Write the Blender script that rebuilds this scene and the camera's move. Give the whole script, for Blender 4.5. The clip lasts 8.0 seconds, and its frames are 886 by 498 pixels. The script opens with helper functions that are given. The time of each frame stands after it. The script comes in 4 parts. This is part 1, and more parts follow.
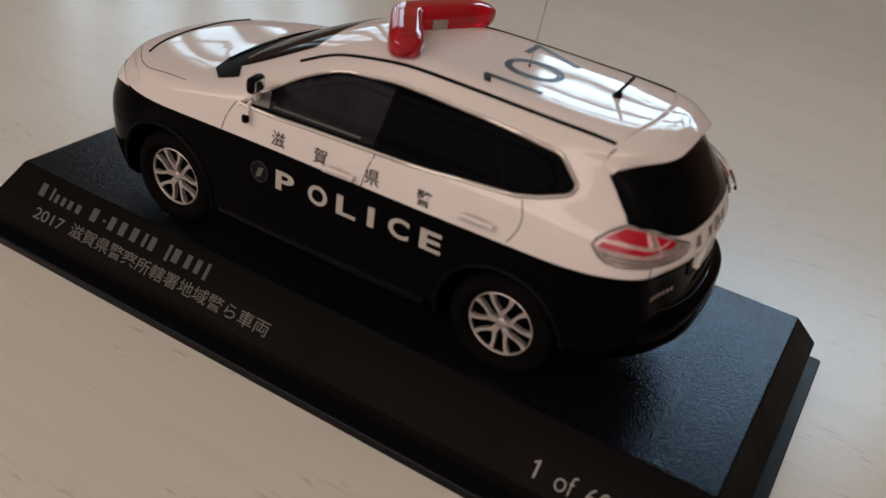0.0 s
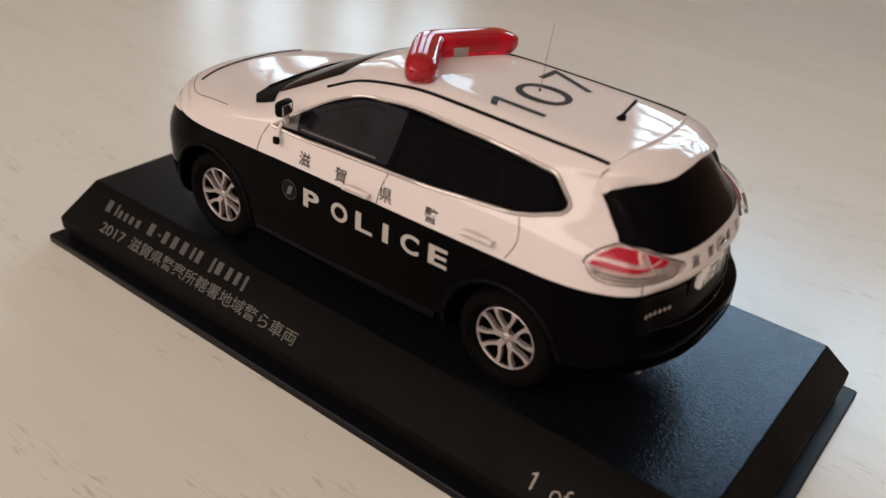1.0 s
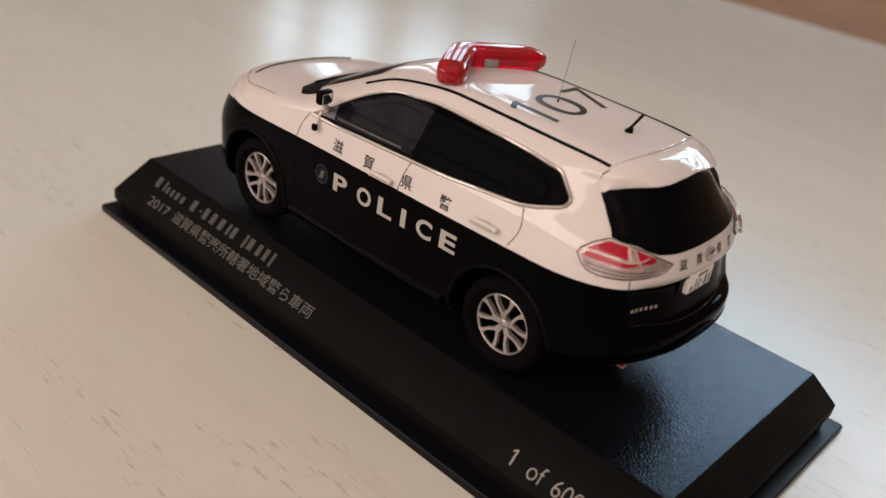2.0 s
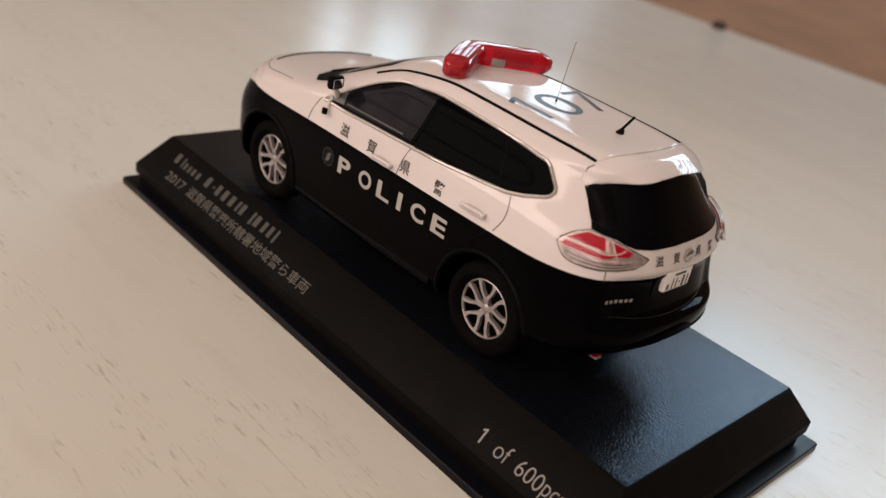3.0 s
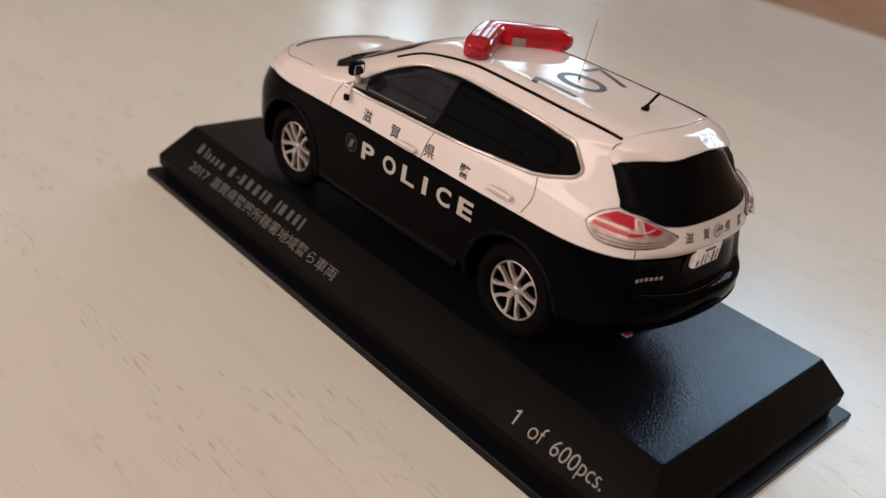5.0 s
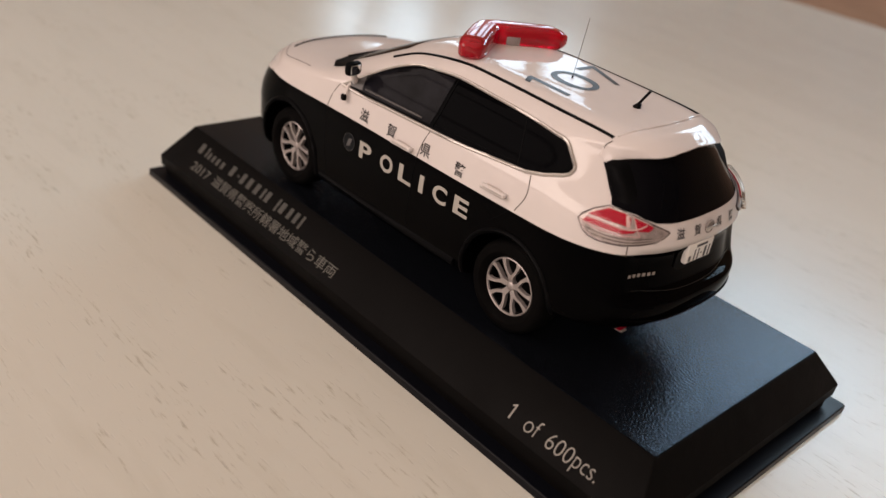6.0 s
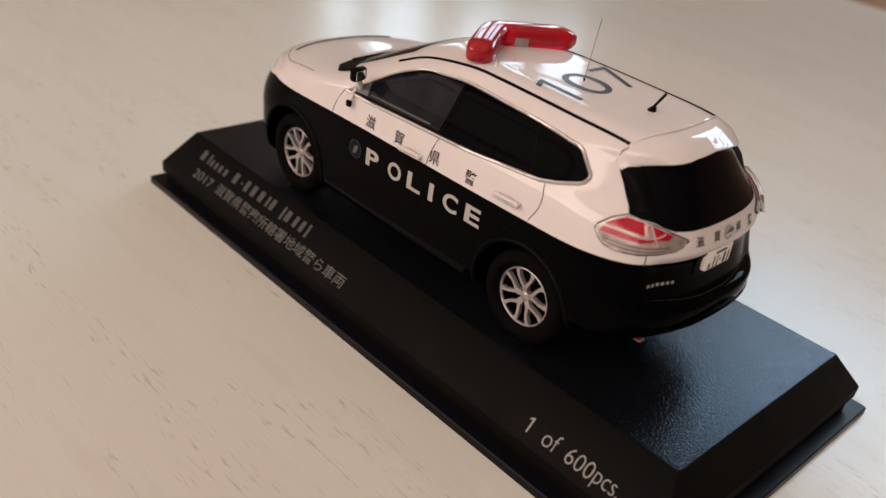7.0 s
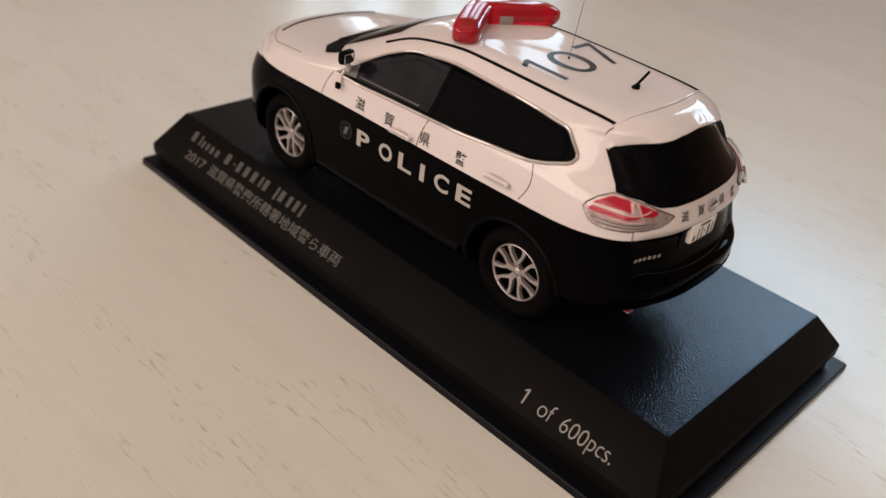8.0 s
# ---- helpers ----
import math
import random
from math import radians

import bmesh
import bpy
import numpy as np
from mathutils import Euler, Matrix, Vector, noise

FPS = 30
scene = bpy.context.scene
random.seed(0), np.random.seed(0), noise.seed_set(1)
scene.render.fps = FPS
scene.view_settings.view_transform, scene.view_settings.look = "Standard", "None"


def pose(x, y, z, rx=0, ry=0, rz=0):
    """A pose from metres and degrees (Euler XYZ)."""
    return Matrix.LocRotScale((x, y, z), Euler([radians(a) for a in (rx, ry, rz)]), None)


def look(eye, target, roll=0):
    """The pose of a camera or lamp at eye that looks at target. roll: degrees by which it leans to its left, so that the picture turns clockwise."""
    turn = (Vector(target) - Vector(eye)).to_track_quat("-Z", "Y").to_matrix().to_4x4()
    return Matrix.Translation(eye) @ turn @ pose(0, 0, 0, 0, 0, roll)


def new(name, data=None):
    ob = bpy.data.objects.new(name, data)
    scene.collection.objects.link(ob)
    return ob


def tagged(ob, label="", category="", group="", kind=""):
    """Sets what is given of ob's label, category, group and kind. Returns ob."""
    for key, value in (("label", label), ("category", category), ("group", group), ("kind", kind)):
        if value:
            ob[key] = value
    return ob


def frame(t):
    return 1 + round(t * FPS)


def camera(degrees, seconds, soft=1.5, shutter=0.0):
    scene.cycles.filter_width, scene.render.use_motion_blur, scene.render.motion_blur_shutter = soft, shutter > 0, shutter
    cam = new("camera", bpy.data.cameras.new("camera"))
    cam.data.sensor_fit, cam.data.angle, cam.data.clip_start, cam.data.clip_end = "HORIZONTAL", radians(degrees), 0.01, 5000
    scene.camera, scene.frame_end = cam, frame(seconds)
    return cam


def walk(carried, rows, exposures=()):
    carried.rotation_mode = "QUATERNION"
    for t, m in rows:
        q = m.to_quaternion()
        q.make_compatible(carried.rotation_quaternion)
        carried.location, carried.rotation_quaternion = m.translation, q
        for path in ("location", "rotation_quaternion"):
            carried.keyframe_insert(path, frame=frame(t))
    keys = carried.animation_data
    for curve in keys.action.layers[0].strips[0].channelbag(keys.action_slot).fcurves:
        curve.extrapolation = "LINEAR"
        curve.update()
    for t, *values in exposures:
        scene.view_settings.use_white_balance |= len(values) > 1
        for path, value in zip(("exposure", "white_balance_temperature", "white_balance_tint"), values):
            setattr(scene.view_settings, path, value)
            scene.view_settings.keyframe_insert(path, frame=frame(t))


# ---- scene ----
cam = camera(53.1, 8.0, soft=1.5)
cam.data.dof.use_dof, cam.data.dof.focus_distance, cam.data.dof.aperture_fstop = True, 0.150, cam.data.lens * 0.001 / 0.0018
PATH = [
    (0, (0.06794, -0.11589, 0.09673), (0.01092, -0.00266, 0.01656), 8.19),
    (0.1, (0.06837, -0.11562, 0.09736), (0.01014, -0.00265, 0.01777), 7.82),
    (0.2, (0.06937, -0.11478, 0.09804), (0.00946, -0.00313, 0.01826), 7.65),
    (0.3, (0.07092, -0.11383, 0.09836), (0.00894, -0.00285, 0.01839), 7.31),
    (0.4, (0.07261, -0.11246, 0.09962), (0.00885, -0.00248, 0.01938), 6.51),
    (0.5, (0.07463, -0.11066, 0.10039), (0.01003, -0.00124, 0.02067), 5.94),
    (0.6, (0.07711, -0.11019, 0.10092), (0.01017, -0.00141, 0.02191), 4.92),
    (0.7, (0.07913, -0.11065, 0.10068), (0.00928, -0.00308, 0.02189), 4.72),
    (0.8, (0.08088, -0.11072, 0.09973), (0.00904, -0.00488, 0.02138), 4.72),
    (0.9, (0.08234, -0.11172, 0.09929), (0.00865, -0.00700, 0.02108), 4.77),
    (1, (0.08355, -0.11242, 0.09907), (0.00898, -0.00775, 0.02171), 4.83),
    (1.1, (0.08436, -0.11171, 0.09867), (0.01009, -0.00795, 0.02195), 5.16),
    (1.2, (0.08538, -0.11241, 0.09833), (0.01000, -0.00845, 0.02330), 4.92),
    (1.3, (0.08643, -0.11425, 0.09831), (0.00979, -0.01053, 0.02331), 5.43),
    (1.4, (0.08683, -0.11571, 0.09740), (0.01026, -0.01180, 0.02228), 5.80),
    (1.5, (0.08799, -0.11729, 0.09650), (0.00998, -0.01384, 0.02092), 6.53),
    (1.6, (0.08965, -0.11936, 0.09709), (0.01063, -0.01620, 0.02091), 7.17),
    (1.7, (0.09159, -0.11950, 0.09672), (0.01162, -0.01640, 0.02273), 7.56),
    (2.8, (0.10781, -0.12100, 0.09396), (0.01752, -0.02197, 0.02658), 12.17),
    (3, (0.10849, -0.12057, 0.09304), (0.01882, -0.02051, 0.02635), 12.43),
    (3.2, (0.10760, -0.12104, 0.09260), (0.01817, -0.02194, 0.02528), 12.10),
    (3.3, (0.10729, -0.12102, 0.09277), (0.01813, -0.02230, 0.02510), 12.03),
    (3.4, (0.10708, -0.12170, 0.09261), (0.01756, -0.02413, 0.02388), 11.72),
    (3.5, (0.10669, -0.12198, 0.09288), (0.01730, -0.02504, 0.02139), 11.58),
    (4, (0.10552, -0.12167, 0.09275), (0.01627, -0.02481, 0.02095), 11.06),
    (4.2, (0.10584, -0.12217, 0.09249), (0.01598, -0.02576, 0.02116), 10.97),
    (4.5, (0.10605, -0.12173, 0.09309), (0.01579, -0.02515, 0.02219), 10.54),
    (4.7, (0.10618, -0.12129, 0.09339), (0.01613, -0.02438, 0.02269), 10.31),
    (5.8, (0.10941, -0.12199, 0.09559), (0.01926, -0.02586, 0.02395), 9.47),
    (6, (0.10913, -0.12167, 0.09584), (0.01905, -0.02567, 0.02394), 9.39),
    (6.3, (0.10893, -0.12156, 0.09593), (0.01881, -0.02577, 0.02379), 9.48),
    (6.4, (0.10878, -0.12167, 0.09614), (0.01872, -0.02608, 0.02467), 9.37),
    (6.5, (0.10923, -0.12137, 0.09749), (0.01819, -0.02577, 0.02627), 8.85),
    (6.7, (0.10879, -0.12051, 0.09803), (0.01754, -0.02397, 0.02554), 8.32),
    (6.8, (0.10750, -0.11964, 0.09795), (0.01754, -0.02306, 0.02432), 8.29),
    (6.9, (0.10547, -0.11921, 0.09694), (0.01673, -0.02315, 0.02369), 8.17),
    (7, (0.10399, -0.11988, 0.09730), (0.01494, -0.02445, 0.02339), 8.32),
    (7.2, (0.10223, -0.11884, 0.09795), (0.01452, -0.02342, 0.02345), 8.26),
    (7.3, (0.10224, -0.11832, 0.09775), (0.01493, -0.02310, 0.02235), 8.35),
    (7.5, (0.10245, -0.11772, 0.09833), (0.01567, -0.02260, 0.02139), 8.19),
    (7.6, (0.10358, -0.11705, 0.09858), (0.01794, -0.02311, 0.02114), 8.09),
    (7.7, (0.10381, -0.11696, 0.09926), (0.01858, -0.02303, 0.02140), 7.65),
    (7.8, (0.10429, -0.11785, 0.10116), (0.01960, -0.02329, 0.02228), 7.35),
    (7.9, (0.10468, -0.11934, 0.10279), (0.01976, -0.02497, 0.02213), 7.04),
    (8, (0.10368, -0.12191, 0.10316), (0.01971, -0.02726, 0.02259), 7.18),
]
walk(cam, [(t, look(eye, target, roll)) for t, eye, target, roll in PATH],
     [(0.0, -0.46, 6570, 10.2), (0.3, -0.20, 6580, 10.2), (0.5, -0.07, 6590, 10.2), (1.5, 0.02, 6610, 10.2), (3.0, 0.06, 6690, 11.8), (8.0, 0.06, 6690, 11.8)])

# ---- world, daylight through the north windows, added warm fill from the south ----
world = bpy.data.worlds.new("daylight")
scene.world = world
world.use_nodes = True
sky = world.node_tree.nodes.new("ShaderNodeTexSky")
sky.sky_type, sky.sun_disc = "NISHITA", False
sky.sun_elevation, sky.sun_rotation = radians(40), radians(200)
world.node_tree.links.new(sky.outputs[0], world.node_tree.nodes["Background"].inputs[0])
world.node_tree.nodes["Background"].inputs[1].default_value = 0.1


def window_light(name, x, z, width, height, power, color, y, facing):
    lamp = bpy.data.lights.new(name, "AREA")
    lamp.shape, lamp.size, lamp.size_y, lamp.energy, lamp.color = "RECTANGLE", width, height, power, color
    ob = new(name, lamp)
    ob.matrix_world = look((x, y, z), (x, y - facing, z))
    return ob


WALL_Y = 1.50       # inner face of the window wall
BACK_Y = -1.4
FLOOR_Z, CEIL_Z = -0.73, 1.70
LEFT_X, RIGHT_X = -3.4, 2.2
window_light("daylight_window_near", -0.115, 0.82, 0.95, 0.46, 16.0, (0.56, 0.80, 1.0), WALL_Y + 0.10, 1)
window_light("daylight_window_far", -1.54, 0.635, 1.0, 0.81, 9.5, (0.64, 0.84, 1.0), WALL_Y + 0.10, 1)
# warm fill lamp added on the unseen south side; no window known there
window_light("warm_fill_back", -0.2, 1.05, 4.36, 0.96, 48.0, (1.0, 0.80, 0.67), BACK_Y - 0.10, -1)


# ---- materials ----
def material(name, color, rough=0.5, metal=0.0, coat=0.0, spec=0.5, transmission=0.0, ior=1.45):
    m = bpy.data.materials.new(name)
    m.use_nodes = True
    b = m.node_tree.nodes["Principled BSDF"]
    b.inputs["Base Color"].default_value = (*color, 1)
    b.inputs["Roughness"].default_value = rough
    b.inputs["Metallic"].default_value = metal
    b.inputs["Coat Weight"].default_value = coat
    b.inputs["Coat Roughness"].default_value = 0.04
    b.inputs["Specular IOR Level"].default_value = spec
    b.inputs["Transmission Weight"].default_value = transmission
    b.inputs["IOR"].default_value = ior
    return m


def node(m, kind, **inputs):
    n = m.node_tree.nodes.new(kind)
    for key, value in inputs.items():
        n.inputs[key].default_value = value
    return n


def link(m, a, b):
    m.node_tree.links.new(a, b)


def shader(m):
    return m.node_tree.nodes["Principled BSDF"]


def coords(m, scale):
    c = node(m, "ShaderNodeTexCoord")
    p = node(m, "ShaderNodeMapping")
    p.inputs["Scale"].default_value = scale
    link(m, c.outputs["Object"], p.inputs["Vector"])
    return p.outputs["Vector"]


def ramp(m, source, stops):
    r = node(m, "ShaderNodeValToRGB")
    e = r.color_ramp.elements
    while len(e) < len(stops):
        e.new(0.5)
    for i, (pos, col) in enumerate(stops):
        e[i].position, e[i].color = pos, (*col, 1)
    link(m, source, r.inputs["Fac"])
    return r.outputs["Color"]


def noisy(m, scale, detail=4.0, rough=0.6, stretch=(1, 1, 1)):
    n = node(m, "ShaderNodeTexNoise", Scale=scale, Detail=detail, Roughness=rough)
    link(m, coords(m, stretch), n.inputs["Vector"])
    return n.outputs["Fac"]


def bump(m, height, strength, distance):
    b = node(m, "ShaderNodeBump", Strength=strength, Distance=distance)
    link(m, height, b.inputs["Height"])
    link(m, b.outputs["Normal"], shader(m).inputs["Normal"])
    return b


def vary(m, color, scale, amount, stretch=(1, 1, 1)):
    """Colour that drifts a little with the noise, for handled surfaces."""
    dark = tuple(c * (1 - amount) for c in color)
    light = tuple(min(1, c * (1 + amount)) for c in color)
    link(m, ramp(m, noisy(m, scale, 5, 0.6, stretch), [(0.3, dark), (0.7, light)]), shader(m).inputs["Base Color"])
    return m


def vary_rough(m, scale, low, high):
    link(m, ramp(m, noisy(m, scale, 6, 0.65), [(0.3, (low,) * 3), (0.7, (high,) * 3)]), shader(m).inputs["Roughness"])
    return m


white_paint = vary(material("white_paint", (0.65, 0.595, 0.58), 0.6, coat=0.85, spec=0.05), (0.65, 0.595, 0.58), 90, 0.02)
shader(white_paint).inputs["Coat Roughness"].default_value = 0.025
white_wave = node(white_paint, "ShaderNodeBump", Strength=0.10, Distance=0.0002)
link(white_paint, noisy(white_paint, 150, 2), white_wave.inputs["Height"])
link(white_paint, white_wave.outputs["Normal"], shader(white_paint).inputs["Coat Normal"])
black_paint = vary_rough(material("black_paint", (0.0010, 0.0009, 0.0011), 0.1, spec=0.025), 120, 0.03, 0.06)
gloss_black = material("gloss_black", (0.002, 0.002, 0.0025), 0.06, spec=0.5)
black_plastic = vary_rough(material("black_plastic", (0.0025, 0.0025, 0.003), 0.5, spec=0.05), 300, 0.35, 0.55)
rubber = vary(material("rubber", (0.0025, 0.0022, 0.0022), 0.8, spec=0.05), (0.0025, 0.0022, 0.0022), 400, 0.3)
tinted_glass = material("tinted_glass", (0.0015, 0.0015, 0.002), 0.05, spec=0.01)
vary_rough(tinted_glass, 60, 0.03, 0.10)
tail_glass = vary_rough(material("tail_glass", (0.0015, 0.0015, 0.0025), 0.05, spec=0.07), 60, 0.015, 0.05)
front_glass = vary(material("front_glass", (0.007, 0.0068, 0.009), 0.08, spec=0.04), (0.007, 0.0068, 0.009), 170, 0.75)
windscreen_glass = material("windscreen_glass", (0.004, 0.004, 0.005), 0.06, spec=0.03)
pillar_grey = material("pillar_grey", (0.085, 0.08, 0.08), 0.4)
# darker tone of the body white, for the shadow painted under the handles
handle_shade = material("handle_shade_patch", (0.45, 0.39, 0.365), 0.5)
trim_grey = material("bright_trim", (0.50, 0.46, 0.43), 0.35, metal=0.6)
silver = vary(material("silver_paint", (0.35, 0.31, 0.30), 0.35, metal=0.45), (0.35, 0.31, 0.30), 500, 0.12)
chrome = material("chrome", (0.75, 0.74, 0.74), 0.12, metal=1.0)
shut_line = material("panel_gap", (0.10, 0.085, 0.075), 0.8)
decal_black = material("black_decal", (0.006, 0.006, 0.008), 0.3, spec=0.3)
decal_grey = material("silver_decal", (0.38, 0.355, 0.325), 0.45)
base_print = material("grey_print", (0.085, 0.08, 0.07), 0.6)
faint_print = material("faint_print", (0.05, 0.047, 0.042), 0.6)
bright_print = material("pale_grey_print", (0.26, 0.24, 0.22), 0.6)
plate_white = material("plate_white", (0.80, 0.77, 0.74), 0.4)
red_lens = material("red_lens", (0.30, 0.003, 0.018), 0.2, spec=0.2)
red_glass = material("red_glass", (0.64, 0.0, 0.018), 0.04, transmission=0.6, ior=1.45, spec=0.5, coat=0.3)
clear_lens = material("clear_lens", (0.78, 0.72, 0.70), 0.12, transmission=0.2)
lens_cover = material("clear_cover", (0.97, 0.95, 0.95), 0.03, transmission=1.0, ior=1.3)
lamp_back = vary(material("lamp_reflector", (0.32, 0.28, 0.27), 0.3, metal=0.5), (0.32, 0.28, 0.27), 900, 0.35)
light_guide = material("light_guide", (0.54, 0.36, 0.35), 0.2)
lamp_gap = material("lamp_gap", (0.045, 0.03, 0.028), 0.6)
badge_grey = material("badge_grey", (0.26, 0.225, 0.21), 0.55, spec=0.2)
emblem_blue = material("emblem_print", (0.006, 0.007, 0.009), 0.4, spec=0.06)

plinth_top = material("grained_black_plastic", (0.003, 0.0035, 0.005), 0.4, spec=0.40)
shader(plinth_top).inputs["Specular Tint"].default_value = (0.38, 0.64, 1.0, 1)
vary_rough(plinth_top, 90, 0.22, 0.26)
bump(plinth_top, noisy(plinth_top, 2500, 2, 0.5), 0.75, 0.00012)
link(plinth_top, ramp(plinth_top, noisy(plinth_top, 3000, 1, 0.5), [(0.38, (0.0012, 0.0014, 0.002)), (0.68, (0.006, 0.007, 0.010))]), shader(plinth_top).inputs["Base Color"])
plinth_side = vary_rough(material("smooth_black_plastic", (0.0034, 0.003, 0.003), 0.5, spec=0.055), 120, 0.45, 0.6)
bump(plinth_side, noisy(plinth_side, 700, 3), 0.12, 0.0003)
plate_black = vary_rough(material("satin_black_plastic", (0.0034, 0.0038, 0.006), 0.35, spec=0.16), 150, 0.28, 0.40)

tabletop_mat = material("pale_woodgrain_laminate", (0.64, 0.61, 0.54), 0.36, spec=0.4)


def tone(m, a, b, how="MULTIPLY"):
    n = node(m, "ShaderNodeMix")
    n.data_type, n.blend_type = "RGBA", how
    n.inputs["Factor"].default_value = 1.0
    link(m, a, n.inputs["A"])
    link(m, b, n.inputs["B"])
    return n.outputs["Result"]


def speckle(m, scale, size):
    """Sparse small dots, dark at the centres of the cells."""
    v = node(m, "ShaderNodeTexVoronoi", Scale=scale)
    link(m, coords(m, (1, 1, 0)), v.inputs["Vector"])
    return ramp(m, v.outputs["Distance"], [(size * 0.6, (0.18, 0.16, 0.14)), (size, (1, 1, 1))])


pores = noisy(tabletop_mat, 1.0, 3, 0.55, (210, 1500, 1))
pore_mask = ramp(tabletop_mat, pores, [(0.30, (0, 0, 0)), (0.37, (1, 1, 1))])
fine_mask = ramp(tabletop_mat, noisy(tabletop_mat, 1.0, 3, 0.6, (120, 2600, 1)), [(0.22, (0.85, 0.85, 0.85)), (0.4, (1, 1, 1))])
tracks = ramp(tabletop_mat, noisy(tabletop_mat, 1.0, 3, 0.55, (14, 110, 1)), [(0.36, (0, 0, 0)), (0.46, (1, 1, 1))])
pore_tone = tone(tabletop_mat, ramp(tabletop_mat, pores, [(0.30, (0.77, 0.75, 0.70)), (0.44, (1, 1, 1))]), tracks, "LIGHTEN")
smudge = ramp(tabletop_mat, noisy(tabletop_mat, 1.0, 3, 0.5, (30, 150, 1)), [(0.25, (0.945, 0.94, 0.925)), (0.45, (1, 1, 1))])
bands = ramp(tabletop_mat, noisy(tabletop_mat, 1.0, 4, 0.5, (4, 40, 1)), [(0.3, (0.645, 0.63, 0.57)), (0.7, (0.675, 0.66, 0.60))])
surface = tone(tabletop_mat, tone(tabletop_mat, tone(tabletop_mat, bands, smudge), pore_tone), speckle(tabletop_mat, 26.0, 0.009))
link(tabletop_mat, surface, shader(tabletop_mat).inputs["Base Color"])
bump(tabletop_mat, tone(tabletop_mat, pore_mask, fine_mask), 0.34, 0.00022)
vary_rough(tabletop_mat, 7, 0.20, 0.24)

stud_brown = vary(material("brown_rubber", (0.05, 0.032, 0.025), 0.7, spec=0.2), (0.05, 0.032, 0.025), 300, 0.2)
wall_tan = vary(material("tan_plaster", (0.36, 0.28, 0.20), 0.9), (0.36, 0.28, 0.20), 6, 0.06)
wall_paint = vary(material("wall_plaster", (0.42, 0.36, 0.31), 0.9), (0.42, 0.36, 0.31), 6, 0.05)
wall_brown = vary(material("brown_wainscot", (0.40, 0.28, 0.21), 0.6), (0.40, 0.28, 0.21), 4, 0.2, (1, 1, 8))
ceiling_paint = vary(material("ceiling_paint", (0.78, 0.76, 0.72), 0.9), (0.78, 0.76, 0.72), 5, 0.04)
floor_wood = vary(material("floor_boards", (0.28, 0.18, 0.11), 0.5), (0.28, 0.18, 0.11), 5, 0.25, (1, 9, 1))
frame_white = material("window_frame_paint", (0.70, 0.68, 0.65), 0.5)

# ---- mesh helpers (lengths in millimetres) ----
MM = 0.001


def link_mesh(name, bm, mat, parent=None, label="", smooth=35):
    bmesh.ops.recalc_face_normals(bm, faces=bm.faces)
    me = bpy.data.meshes.new(name)
    bm.to_mesh(me)
    bm.free()
    me.transform(Matrix.Scale(MM, 4))
    if smooth:
        me.shade_smooth()
        me.set_sharp_from_angle(angle=radians(smooth))
    me.materials.append(mat)
    ob = new(name, me)
    if parent:
        ob.parent = parent
    if label:
        tagged(ob, label)
    return ob


def part(name, bm, mat, parent, label="", smooth=35):
    return link_mesh(name, bm, mat, parent, label, smooth)


def thing(name, m, label, category, group="", kind=""):
    ob = new(name)
    ob.matrix_world = m
    return tagged(ob, label, category, group, kind)


def box(bm, x0, x1, y0, y1, z0, z1, bevel=0.0):
    made = bmesh.ops.create_cube(bm, size=1.0)["verts"]
    for v in made:
        v.co = Vector((x0 + (v.co.x + 0.5) * (x1 - x0), y0 + (v.co.y + 0.5) * (y1 - y0), z0 + (v.co.z + 0.5) * (z1 - z0)))
    if bevel:
        edges = {e for v in made for e in v.link_edges}
        bmesh.ops.bevel(bm, geom=list(edges), offset=bevel, segments=2, profile=0.5, affect="EDGES")
    return bm


def skin(bm, rings, close=True, cap_first=False, cap_last=False):
    rows = [[bm.verts.new(p) for p in ring] for ring in rings]
    n = len(rows[0])
    for a, b in zip(rows, rows[1:]):
        for i in range(n if close else n - 1):
            j = (i + 1) % n
            bm.faces.new((a[i], a[j], b[j], b[i]))
    if cap_first:
        bm.faces.new(rows[0][::-1])
    if cap_last:
        bm.faces.new(rows[-1])
    return rows


def tube(bm, points, radius, sides=6, closed=False, taper=1.0):
    """A round bar swept along the points."""
    pts = [Vector(p) for p in points]
    n = len(pts)
    rings = []
    for i, p in enumerate(pts):
        a = pts[i - 1] if closed or i else pts[i]
        b = pts[(i + 1) % n] if closed or i < n - 1 else pts[i]
        way = (b - a).normalized()
        ref = Vector((0, 0, 1)) if abs(way.z) < 0.9 else Vector((0, 1, 0))
        u = way.cross(ref).normalized()
        w = u.cross(way)
        r = radius * (1 + (taper - 1) * i / max(1, n - 1))
        rings.append([p + (u * math.cos(q) + w * math.sin(q)) * r for q in (2 * math.pi * k / sides for k in range(sides))])
    if closed:
        rings.append(rings[0])
        skin(bm, rings)
        bmesh.ops.remove_doubles(bm, verts=bm.verts, dist=1e-5)
    else:
        skin(bm, rings, cap_first=True, cap_last=True)
    return bm


def smooth_line(points, steps=5, closed=False):
    """Catmull-Rom through the points."""
    p = [np.array(q, float) for q in points]
    n = len(p)
    out = []
    for i in range(n if closed else n - 1):
        a = p[i - 1] if closed or i else 2 * p[0] - p[1]
        b, c = p[i], p[(i + 1) % n]
        d = p[(i + 2) % n] if closed or i < n - 2 else 2 * p[-1] - p[-2]
        for k in range(steps):
            t = k / steps
            out.append(tuple(0.5 * (2 * b + (c - a) * t + (2 * a - 5 * b + 4 * c - d) * t * t + (3 * b - a - 3 * c + d) * t ** 3)))
    if not closed:
        out.append(tuple(p[-1]))
    return out


